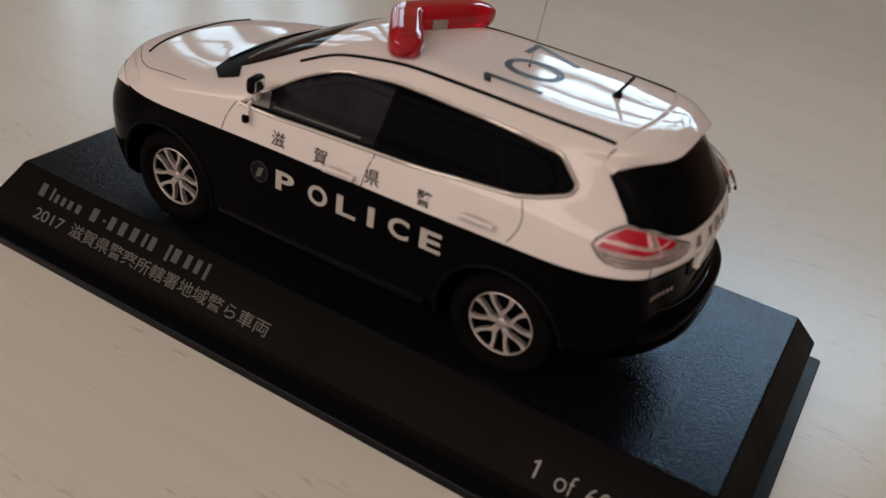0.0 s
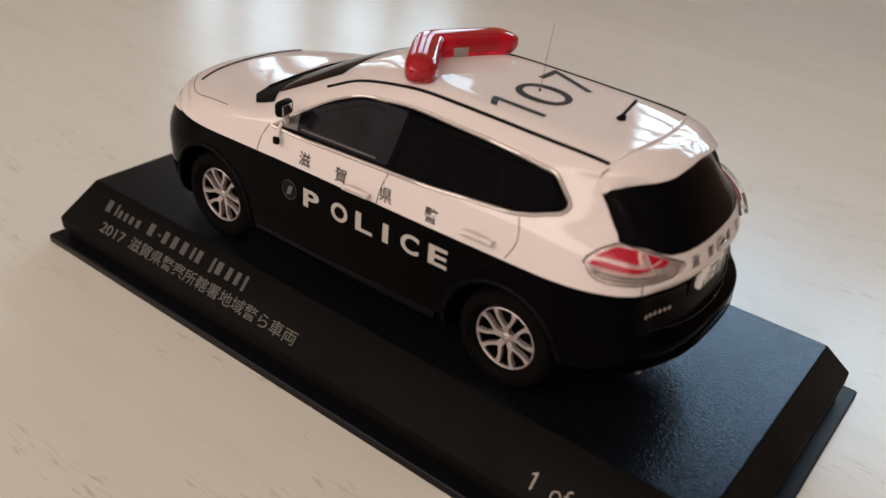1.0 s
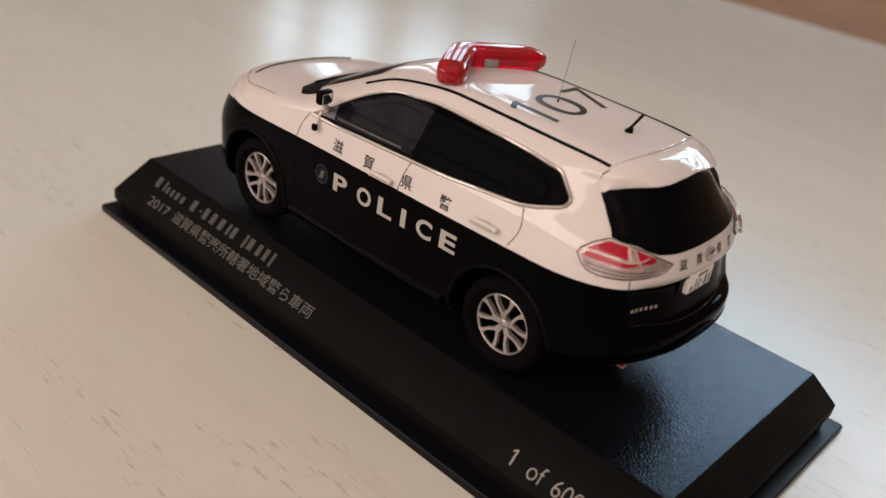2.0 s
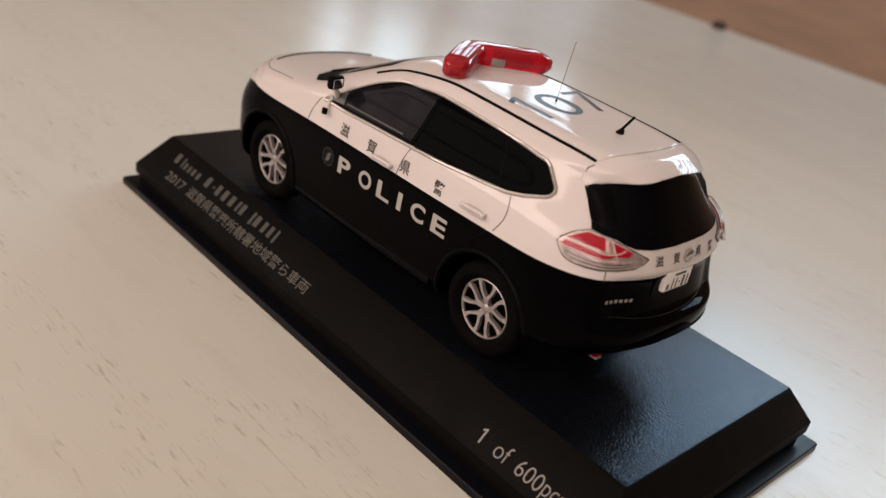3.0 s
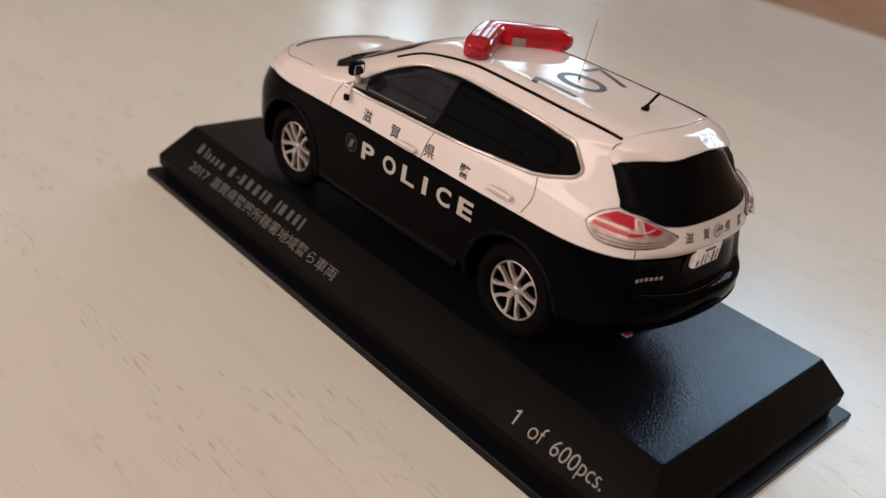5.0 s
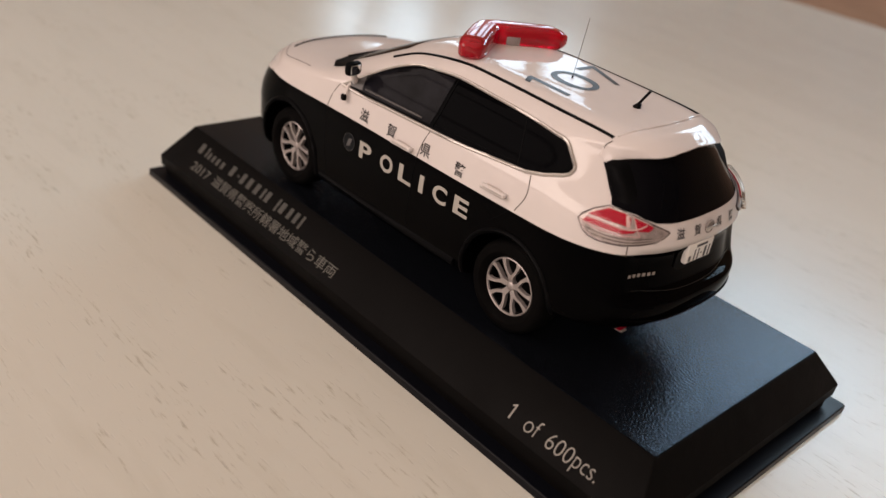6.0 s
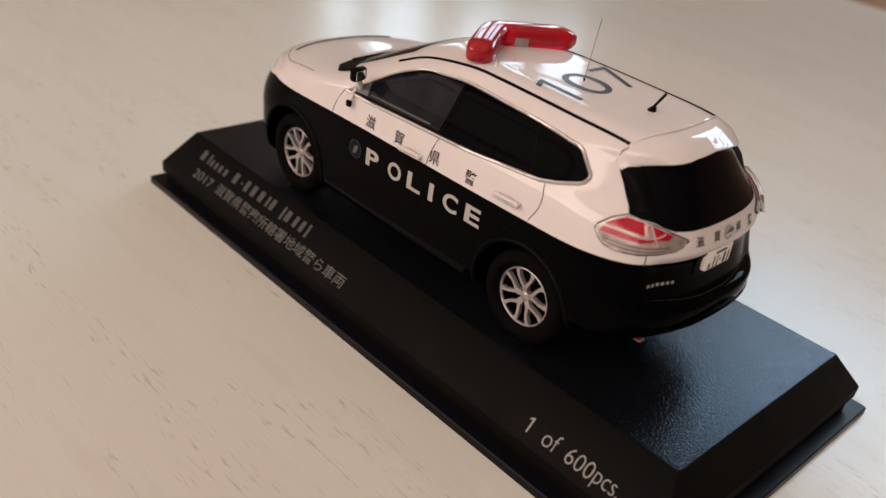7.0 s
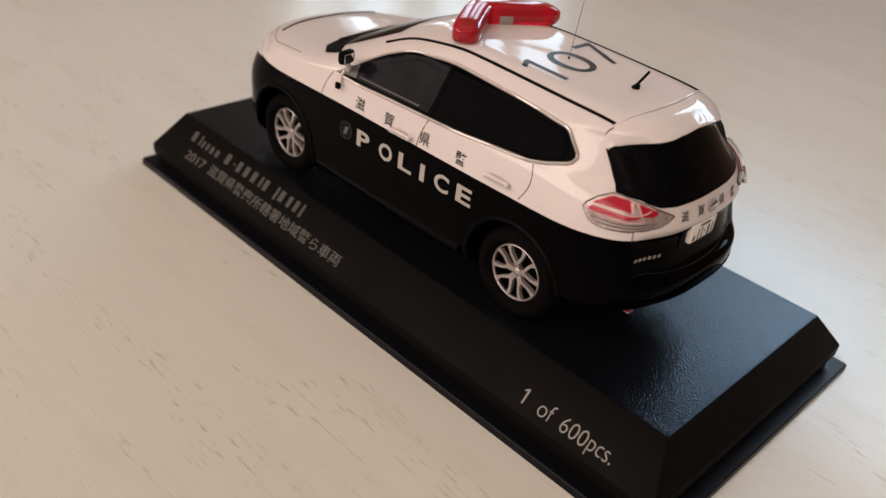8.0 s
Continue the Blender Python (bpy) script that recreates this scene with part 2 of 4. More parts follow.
def flat_shape(outline):
    bm = bmesh.new()
    bm.faces.new([bm.verts.new((u, v, 0)) for u, v in outline])
    return bm


def grid_cut(bm, step):
    """Cuts a flat shape in (u, v) into small pieces, so that it can bend."""
    for k in (0, 1):
        lo = min(v.co[k] for v in bm.verts)
        hi = max(v.co[k] for v in bm.verts)
        q = math.floor(lo / step) * step + step
        while q < hi:
            no = Vector((0, 0, 0))
            no[k] = 1
            co = Vector((0, 0, 0))
            co[k] = q + 0.0137 * step
            bmesh.ops.bisect_plane(bm, geom=list(bm.verts) + list(bm.edges) + list(bm.faces), plane_co=co, plane_no=no, dist=1e-6)
            q += step
    return bm


def text_shape(body, size, squeeze=1.0, heavy=0.0):
    """Flat lettering in (u, v), its lower left corner at the origin, size high."""
    curve = bpy.data.curves.new("lettering", "FONT")
    curve.body, curve.offset = body, heavy
    ob = new("lettering_tmp", curve)
    dg = bpy.context.evaluated_depsgraph_get()
    me = bpy.data.meshes.new_from_object(ob.evaluated_get(dg))
    bm = bmesh.new()
    bm.from_mesh(me)
    bpy.data.objects.remove(ob)
    bpy.data.curves.remove(curve)
    bpy.data.meshes.remove(me)
    bmesh.ops.remove_doubles(bm, verts=bm.verts, dist=1e-4)
    lo = [min(v.co[k] for v in bm.verts) for k in (0, 1)]
    hi = [max(v.co[k] for v in bm.verts) for k in (0, 1)]
    s = size / (hi[1] - lo[1])
    for v in bm.verts:
        v.co = Vector(((v.co.x - lo[0]) * s * squeeze, (v.co.y - lo[1]) * s, 0))
    return bm, (hi[0] - lo[0]) * s * squeeze


def lathe(bm, profile, segments=40):
    """profile: (radius, y); turned about the y axis."""
    rings = []
    for r, y in profile:
        rings.append([(r * math.cos(q), y, r * math.sin(q)) for q in (2 * math.pi * k / segments for k in range(segments))])
    skin(bm, rings)
    return bm


def lathe_up(profile, segments=24):
    """profile: (radius, z); turned about the z axis, closed at both ends."""
    bm = bmesh.new()
    skin(bm, [[(r * math.cos(2 * math.pi * k / segments), r * math.sin(2 * math.pi * k / segments), z) for k in range(segments)] for r, z in profile], cap_first=True, cap_last=True)
    return bm


def move(bm, m):
    bmesh.ops.transform(bm, matrix=m, verts=bm.verts)
    return bm


# ---- room ----
def slab(name, x0, x1, y0, y1, z0, z1, mat, label, category, bevel=0.0):
    bm = box(bmesh.new(), x0 * 1000, x1 * 1000, y0 * 1000, y1 * 1000, z0 * 1000, z1 * 1000, bevel)
    return tagged(link_mesh(name, bm, mat, None, "", 30), label, category, kind="structure")


slab("floor", LEFT_X, RIGHT_X, BACK_Y, WALL_Y, FLOOR_Z - 0.1, FLOOR_Z, floor_wood, "brown wooden floor under the table", "floor")
slab("ceiling", LEFT_X, RIGHT_X, BACK_Y, WALL_Y, CEIL_Z, CEIL_Z + 0.1, ceiling_paint, "plain pale painted ceiling", "ceiling")
slab("wall_west", LEFT_X - 0.15, LEFT_X, BACK_Y, WALL_Y, FLOOR_Z, CEIL_Z, wall_paint, "plain warm plaster wall", "wall")
slab("wall_east", RIGHT_X, RIGHT_X + 0.15, BACK_Y, WALL_Y, FLOOR_Z, CEIL_Z, wall_paint, "plain warm plaster wall", "wall")


def window_wall(name, y0, y1, openings, dado, lower, upper, label):
    """A wall along x with openings (x0, x1, z0, z1), brown up to the dado height; butted pieces."""
    high = bmesh.new()

    def piece(a, b, c, d):
        box(high, a * 1000, b * 1000, y0 * 1000, y1 * 1000, c * 1000, d * 1000)

    x = LEFT_X
    for a, b, c, d in openings:
        piece(x, a, dado, CEIL_Z)
        if c - dado > 1e-4:
            piece(a, b, dado, c)
        piece(a, b, d, CEIL_Z)
        x = b
    piece(x, RIGHT_X, dado, CEIL_Z)
    low = box(bmesh.new(), LEFT_X * 1000, RIGHT_X * 1000, y0 * 1000, y1 * 1000, FLOOR_Z * 1000, dado * 1000)
    tagged(link_mesh(name, high, upper, None, "", 30), label, "wall", kind="structure")
    tagged(link_mesh(name.replace("wall", "wainscot"), low, lower, None, "", 30), "brown wall below the window sill", "wall", kind="structure")


NEAR_WIN = (-0.60, 0.37, 0.58, 1.06)
FAR_WIN = (-2.05, -1.03, 0.22, 1.05)
BACK_FILL = (-2.4, 2.0, 0.55, 1.55)
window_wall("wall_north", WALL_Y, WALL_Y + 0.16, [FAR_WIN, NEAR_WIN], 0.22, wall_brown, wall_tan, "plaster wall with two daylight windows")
window_wall("wall_south", BACK_Y - 0.16, BACK_Y, [BACK_FILL], 0.55, wall_paint, wall_paint, "unseen plaster wall with an opening for the added warm fill light")


def window(name, x0, x1, z0, z1, y0, bars, mullions=()):
    w = thing(name, pose(0, 0, 0), "white painted window frame with horizontal glazing bars", "window", kind="structure")
    x0, x1, z0, z1, y0 = (q * 1000 for q in (x0, x1, z0, z1, y0))
    for a, b, c, d in ((x0, x0 + 22, z0, z1), (x1 - 22, x1, z0, z1), (x0 + 22, x1 - 22, z0, z0 + 22), (x0 + 22, x1 - 22, z1 - 22, z1)):
        part("window_frame", box(bmesh.new(), a, b, y0 + 40, y0 + 80, c, d), frame_white, w)
    for k in bars:
        z = z0 + (z1 - z0) * k
        part("glazing_bar", box(bmesh.new(), x0 + 22, x1 - 22, y0 + 45, y0 + 75, z - 11, z + 11), frame_white, w)
    for k, half in mullions:
        x = x0 + (x1 - x0) * k
        part("mullion", box(bmesh.new(), x - half, x + half, y0 + 42, y0 + 78, z0 + 22, z1 - 22), frame_white, w)
    return w


window("window_1", *NEAR_WIN, WALL_Y, (0.2, 0.4, 0.6, 0.8), ((0.5, 9),))
window("window_2", *FAR_WIN, WALL_Y, (0.33, 0.66), ((0.22, 40), (0.53, 55), (0.78, 25)))
# frame round the added fill lamp, out of view
window("fill_window_3", *BACK_FILL, BACK_Y - 0.14, (0.5,))

# ---- table ----
table = thing("table", pose(0, 0, 0), "cream woodgrain laminate table with a straight edge", "table")
part("tabletop", box(bmesh.new(), -950, 750, -640, 407, -28, 0, 2.0), tabletop_mat, table, "cream laminate top with fine dark grain marks")
for x in (-880, 680):
    for y in (-580, 345):
        part("leg", box(bmesh.new(), x - 25, x + 25, y - 25, y + 25, FLOOR_Z * 1000, -28, 1.5), floor_wood, table)

stud = thing("rubber_stud", pose(-0.172, 0.401, 0), "small dark brown rubber stud at the back edge of the table", "stud")
part("cap", lathe_up([(4.2, 0.0), (4.2, 2.6), (3.6, 3.9), (2.2, 4.6)]), stud_brown, stud)

# ---- display base ----
BASE_H = 13.27
base = thing("display_base", pose(0, 0, 0), "black plastic display plinth with printed lettering on the table", "display base")


def rect_ring(a, w, z, r=1.0):
    """A rectangle with slightly rounded corners."""
    out = []
    for sx, sy, q0 in ((1, 1, 0), (-1, 1, 90), (-1, -1, 180), (1, -1, 270)):
        for k in range(4):
            q = radians(q0 + 30 * k)
            out.append((sx * (a - r) + r * math.cos(q), sy * (w - r) + r * math.sin(q), z))
    return out


bm = bmesh.new()
skin(bm, [rect_ring(72.5, 33.6, 0.0, 0.5), rect_ring(72.5, 33.6, 1.3, 0.5), rect_ring(72.3, 33.4, 1.5, 0.5), rect_ring(69.0, 31.0, 1.55, 0.5)], cap_first=True, cap_last=True)
part("foot_plate", bm, plate_black, base, "thin black lower plate", 30)
bm = bmesh.new()
skin(bm, [rect_ring(69.3, 30.9, 1.56, 0.5), rect_ring(69.5, 31.0, 3.4, 0.5), rect_ring(70.25, 31.6, 3.5, 0.5), rect_ring(70.3, 31.7, 5.7, 0.5), rect_ring(70.1, 31.5, 6.05, 0.5),
          rect_ring(66.45, 25.1, 13.1, 0.4), rect_ring(66.2, 24.8, 13.23, 0.4)], cap_first=True)
part("plinth", bm, plinth_side, base, "black plastic body with sloping sides", 25)
bm = bmesh.new()
skin(bm, [rect_ring(66.2, 24.8, 13.1, 0.4), rect_ring(66.15, 24.75, 13.25, 0.4), rect_ring(66.0, 24.6, BASE_H, 0.4)], cap_first=True, cap_last=True)
part("top_panel", bm, plinth_top, base, "leather-grained black top panel", 60)
for sx in (-1, 1):
    for sy in (-1, 1):
        bm = box(bmesh.new(), sx * 69.6 - 0.5, sx * 69.6 + 0.5, sy * 27 - 1.6, sy * 27 + 1.6, 1.56, 3.45, 0.3)
        part("clip", bm, plinth_side, base)

SLOPE = Vector((0, 31.5 - 25.1, 13.1 - 6.05)).normalized()
SLOPE_N = Vector((1, 0, 0)).cross(SLOPE).normalized()


def on_slope(bm, x, up):
    """Lays (u, v) lettering on the sloping near side; up: distance above the lower edge."""
    for v in bm.verts:
        v.co = Vector((x + v.co.x, -31.5, 6.05)) + SLOPE * (up + v.co.y) + SLOPE_N * 0.05
    return bm


def print_line(words, x, up, size, width, mat, heavy=0.0, label=""):
    bm, w = text_shape(words, size, 1.0, heavy)
    for v in bm.verts:
        v.co.x *= width / w
    part("lettering", on_slope(bm, x, up), mat, base, label, 0)


for words, x, up, size, width in (("of", 46.6, 1.2, 2.8, 2.9), ("600", 51.2, 1.2, 2.6, 5.0), ("pcs.", 56.6, 0.5, 2.65, 4.5)):
    print_line(words, x, up, size, width, bright_print, -0.012, "small grey printed edition number")
one = [(0, 0), (0.34, 0), (0.34, 2.6), (0.08, 2.6), (-0.5, 2.2), (-0.5, 1.9), (0, 2.15)]
part("lettering", on_slope(flat_shape([(a + 43.5, b + 1.3) for a, b in one]), 0, 0), bright_print, base, "small grey printed edition number", 0)
print_line("2017", -58.2, 1.3, 2.1, 7.4, base_print, 0.006, "small grey printed year")
print_line("滋賀県警察所轄署地域警ら車両", -49.0, 1.25, 2.6, 45.2, base_print, 0.004, "small grey printed line of writing")
TITLE = ((-59.6, ((2.9, 2.4), (1.2, 2.4), (1.7, 1.6), (1.7, 1.6), (2.0, 1.6), (2.2, 1.6))),
         (-46.4, ((2.9, 2.4), (1.5, 0.4), (2.6, 2.4), (2.8, 2.4), (2.8, 2.4), (1.5, 2.4), (2.5, 2.4))),
         (-28.2, ((1.4, 2.9), (2.8, 2.4), (2.2, 2.4), (2.2, 2.4), (1.4, 2.9))))
for x, bars in TITLE:
    for w, h in bars:
        low = 6.2 if h < 1 else 5.35 if h < 2.6 else 5.0
        part("print_bar", on_slope(flat_shape([(0, 0), (w * 0.5, 0), (w * 0.5, h), (0, h)]), x, low), faint_print, base, "", 0)
        x += w

# ---- model car ----
CAR = (-1.04, -1.9, BASE_H)
car = thing("model_car", pose(CAR[0] * MM, CAR[1] * MM, CAR[2] * MM), "black and white police SUV scale model on a black plinth", "model car")

# height front, mid, rear; front x, front length, front power; rear x, rear length, rear power; half width
LEVELS = [
    (4.8, 4.8, 9.4, -47.5, 14, 2.9, 50.6, 12, 2.7, 18.8),
    (6.0, 5.8, 10.0, -50.2, 17, 2.75, 53.4, 14, 2.7, 20.2),
    (9.2, 9.0, 11.2, -52.0, 20, 2.8, 54.8, 17, 2.7, 20.9),
    (13.3, 13.3, 13.4, -52.8, 22, 2.8, 55.2, 18, 2.7, 21.1),
    (15.4, 15.4, 15.2, -52.8, 22, 2.8, 55.0, 18, 2.7, 21.15),
    (18.0, 18.2, 18.2, -52.7, 23, 2.7, 54.4, 19, 2.7, 21.15),
    (21.4, 22.0, 22.4, -51.8, 24, 2.4, 53.8, 20, 2.7, 20.95),
    (24.9, 25.0, 24.8, -47.5, 24, 2.3, 53.3, 20, 2.7, 20.5),
    (28.0, 27.4, 27.4, -28.5, 13, 2.4, 52.5, 20, 2.6, 19.7),
    (30.4, 30.2, 30.2, -22.5, 14, 2.3, 50.8, 20, 2.4, 18.0),
    (33.4, 33.3, 33.3, -16.5, 15, 2.2, 48.6, 19, 2.3, 16.3),
    (35.3, 35.3, 35.0, -12.0, 15, 2.2, 47.0, 17, 2.4, 15.1),
    (36.6, 36.6, 36.1, -8.6, 15, 2.1, 46.7, 14, 3.1, 13.6),
    (37.75, 38.0, 37.1, -4.0, 15, 2.0, 45.9, 15, 3.2, 11.6),
    (38.25, 38.6, 37.62, 0.5, 14, 2.0, 45.0, 17, 3.0, 9.7),
    (38.45, 38.72, 37.78, 3.5, 11, 2.0, 43.4, 18, 2.7, 6.6),
    (38.55, 38.76, 37.82, 7.0, 8, 2.0, 40.5, 18, 2.3, 3.0),
    (38.56, 38.77, 37.83, 9.8, 5, 2.0, 38.0, 15, 2.0, 0.3),
]
SPLIT_LEVEL = 6
NF, NS, NR = 18, 34, 30


def ease(a, b, v):
    u = min(1, max(0, (v - a) / (b - a)))
    return u * u * (3 - 2 * u)


def half_contour(p):
    hf, hm, hr, xf, lf, nf, xr, lr, nr, hw = p
    pts = []
    for k in range(NF):
        q = math.pi / 2 * k / NF
        pts.append((xf + lf - lf * math.cos(q) ** (2 / nf), hw * math.sin(q) ** (2 / nf)))
    for k in range(NS + 1):
        pts.append((xf + lf + (xr - lr - xf - lf) * k / NS, hw))
    for k in range(1, NR + 1):
        q = math.pi / 2 * k / NR
        pts.append((xr - lr + lr * math.sin(q) ** (2 / nr), hw * max(0.0, math.cos(q)) ** (2 / nr)))
    out = []
    for x, y in pts:
        u = (x + 53) / 107
        w = min(1, max(0, u / 0.45))
        z = min(1, max(0, (u - 0.6) / 0.4))
        h = hf + (hm - hf) * (w * w * (3 - 2 * w)) + (hr - hm) * (z * z * (3 - 2 * z))
        if x > 44:
            x -= 1.8 * ease(18.0, 12.0, y) * ease(14.6, 15.9, h) * (1 - ease(21.0, 24.0, h))
        out.append((x, y, h))
    return out


def full_contour(p):
    half = half_contour(p)
    left = [(x, -y, h) for x, y, h in half]
    right = [(x, y, h) for x, y, h in half[-2:0:-1]]
    return left + right


STEPS = 6
FINE = smooth_line(LEVELS, STEPS)
CUT = SPLIT_LEVEL * STEPS
low_rings = [full_contour(p) for p in FINE[:CUT + 1]]
high_rings = [full_contour(p) for p in FINE[CUT:]]

probe = bmesh.new()
skin(probe, low_rings + high_rings[1:], cap_first=True, cap_last=True)
bmesh.ops.recalc_face_normals(probe, faces=probe.faces)
from mathutils.bvhtree import BVHTree
SKIN = BVHTree.FromBMesh(probe)
probe.free()


def stick(origin, way, lift):
    """Where the line meets the body, raised by lift."""
    hit, normal, _, _ = SKIN.ray_cast(Vector(origin), Vector(way).normalized())
    if hit is None:
        hit, normal, _, _ = SKIN.find_nearest(Vector(origin) + Vector(way).normalized() * 100)
    if normal.dot(Vector(way)) > 0:
        normal = -normal
    return hit + normal * lift


def from_side(s):
    return lambda u, v, lift: stick((u, s * 90, v), (0, -s, 0), lift)


def from_rear(u, v, lift):
    return stick((150, u, v), (-1, 0, 0), lift)


def from_top(u, v, lift):
    return stick((u, v, 120), (0, 0, -1), lift)


def from_corner(s):
    """Square on to a rear corner: u runs round it towards the middle of the tail."""
    way = Vector((-1, -s * 0.95, 0)).normalized()
    side = Vector((way.y, -way.x, 0)) * -s
    return lambda u, v, lift: stick(Vector((47, s * 16, v)) - way * 80 + side * u, way, lift)


def drape(bm, onto, lift, step=1.2):
    grid_cut(bm, step)
    for v in bm.verts:
        v.co = onto(v.co.x, v.co.y, lift)
    return bm


def thicken(bm, depth):
    """Gives a draped sheet thickness."""
    bmesh.ops.recalc_face_normals(bm, faces=bm.faces)
    bmesh.ops.solidify(bm, geom=list(bm.faces), thickness=depth)
    return bm


def panel(name, outline, onto, lift, mat, parent, label="", step=1.2):
    return part(name, drape(flat_shape(outline), onto, lift, step), mat, parent, label, 50)


def bead(name, line, onto, radius, lift, mat, parent, closed=False, label="", steps=4, curved=True):
    pts = smooth_line(line, steps, closed) if curved else line
    return part(name, tube(bmesh.new(), [onto(u, v, lift) for u, v in pts], radius, 6, closed), mat, parent, label, 60)


# body shells
def cut_arches(bm):
    """Cuts the four wheel arches out of the closed lower shell."""
    me = bpy.data.meshes.new("shell_tmp")
    bm.to_mesh(me)
    bm.free()
    ob = new("shell_tmp", me)
    tools = []
    for x in (-31.1, 31.8):
        for s in (-1, 1):
            c = bmesh.new()
            bmesh.ops.create_cone(c, cap_ends=True, segments=48, radius1=9.6, radius2=9.6, depth=14)
            move(c, pose(x, s * 20.5, 8.2, 90))
            cme = bpy.data.meshes.new("arch_tmp")
            c.to_mesh(cme)
            c.free()
            tool = new("arch_tmp", cme)
            mod = ob.modifiers.new("arch", "BOOLEAN")
            mod.operation, mod.object, mod.solver = "DIFFERENCE", tool, "EXACT"
            tools.append(tool)
    dg = bpy.context.evaluated_depsgraph_get()
    out = bpy.data.meshes.new_from_object(ob.evaluated_get(dg))
    res = bmesh.new()
    res.from_mesh(out)
    for o in [ob] + tools:
        bpy.data.objects.remove(o)
    return res


bm = bmesh.new()
skin(bm, low_rings, cap_first=True, cap_last=True)
bmesh.ops.recalc_face_normals(bm, faces=bm.faces)
part("lower_body", cut_arches(bm), black_paint, car, "glossy black lower bodywork", 32)
bm = bmesh.new()
rows = skin(bm, high_rings, cap_last=True)
part("upper_body", bm, white_paint, car, "glossy white upper bodywork", 40)

# glazing and its trim, both flanks
FRONT_WIN = smooth_line([(-14.8, 27.4), (-11.4, 29.4), (-6.2, 32.5), (-1.0, 34.5), (3.5, 35.25)], 4) + [(8.6, 35.5), (8.3, 28.0), (-5, 27.6)]
REAR_WIN = [(9.6, 35.55), (18, 35.35), (25.3, 35.05), (31, 34.6), (33.5, 34.3), (34.2, 33.8), (36.9, 31.5), (36.3, 30.7), (33.3, 29.8), (30.5, 29.1), (23.6, 28.6), (15, 28.2), (9.8, 28.0)]
DLO = (smooth_line([(-15.6, 26.9), (-11.9, 29.5), (-6.5, 32.85), (-1.0, 35.0), (3.5, 35.6), (9, 35.95), (17.5, 35.72), (25.3, 35.42), (31.2, 35.0), (33.6, 34.75)], 4)
       + [(34.3, 34.55), (34.9, 34.1), (37.3, 32.0), (37.6, 31.4), (37.3, 30.7), (36.6, 30.3), (33.5, 29.3)] + smooth_line([(30.5, 28.6), (22, 28.0), (15, 27.5), (0, 27.1), (-10, 26.8)], 3))
for s in (-1, 1):
    side = from_side(s)
    panel("window_seal", DLO, side, 0.12, tinted_glass, car, "", 0.8)
    panel("front_window", FRONT_WIN, side, 0.20, front_glass, car, "dark front door glass", 0.8)
    panel("mirror_sail", [(-14.9, 27.3), (-12.6, 28.9), (-10.9, 29.9), (-10.2, 27.6)], side, 0.26, pillar_grey, car, "dark grey sail panel at the foot of the pillar", 0.8)
    panel("rear_window", REAR_WIN, side, 0.20, tinted_glass, car, "black privacy glass", 0.8)
    bead("window_trim", DLO, side, 0.30, 0.14, trim_grey, car, True, "bright moulding round the side windows", curved=False)
    bead("window_divider", [(25.6, 35.3), (28.6, 28.8)], side, 0.12, 0.2, black_plastic, car, steps=6)
    bead("shut_line", [(-16.4, 27.0), (-17.8, 24.5), (-18.6, 22.0)], side, 0.10, -0.02, shut_line, car)
    bead("shut_line", [(-18.6, 21.9), (-18.5, 15), (-17.4, 8.5)], side, 0.07, -0.02, black_plastic, car)
    bead("shut_line", [(9.0, 27.2), (8.2, 24.6), (7.7, 22.0)], side, 0.10, 0.0, shut_line, car)
    bead("shut_line", [(7.7, 21.9), (7.3, 15), (7.0, 8)], side, 0.07, 0.0, black_plastic, car)
    bead("pillar_strip", [(9.1, 35.95), (9.2, 33), (9.1, 27.8)], side, 0.08, 0.20, black_plastic, car)
    # grey bead drawn for the pale reflected line low in the front glass
    bead("belt_line", [(-9.5, 28.0), (-2, 28.15), (6.0, 28.3)], side, 0.2, 0.16, pillar_grey, car)
    bead("belt_line", [(9.4, 28.35), (20, 28.7), (30, 29.3)], side, 0.10, 0.16, black_plastic, car)
    bead("shut_line", [(31.6, 28.5), (32.4, 26.6), (32.3, 24.8), (31.2, 22.6)], side, 0.10, -0.02, shut_line, car)
    bead("shut_line", [(29.9, 21.9), (28.6, 20.5), (26.5, 18.6)], side, 0.07, -0.02, black_plastic, car)
    for x, h in ((4.05, 22.9), (26.6, 24.1)):
        # flat oval that paints the shadow below the handle
        shade_oval = [(x + 2.5 * math.cos(q), h - 0.3 + 0.7 * math.sin(q)) for q in (2 * math.pi * k / 24 for k in range(24))]
        panel("handle_shade_patch", shade_oval, side, 0.03, handle_shade, car, "", 0.8)
        c = side(x, h, 0.0)
        bm = box(bmesh.new(), -2.7, 2.7, -0.5, 0.5, -0.42, 0.42, 0.3)
        move(bm, Matrix.Translation(c + Vector((0, s * 0.75, 0))) @ pose(0, 0, 0, 0, -1.5, 0))
        handle = part("door_handle", bm, white_paint, car, "white door handle with a bright strip", 50)
        bm = box(bmesh.new(), -1.9, 2.2, -0.06, 0.06, -0.1, 0.12, 0.03)
        move(bm, Matrix.Translation(c + Vector((0, s * 1.27, 0.1))) @ pose(0, 0, 0, 0, -1.5, 0))
        part("handle_strip", bm, trim_grey, handle)
        for e in (-2.2, 2.2):
            part("handle_foot", box(bmesh.new(), c.x + e - 0.3, c.x + e + 0.3, c.y - 0.4, c.y + 0.4, c.z - 0.3, c.z + 0.3, 0.1), white_paint, handle)
    # arch lips and sill
    for x0 in (-31.1, 31.8):
        arc = [(x0 + 10.1 * math.cos(radians(q)), 8.2 + 10.1 * math.sin(radians(q))) for q in range(-12, 193, 6)]
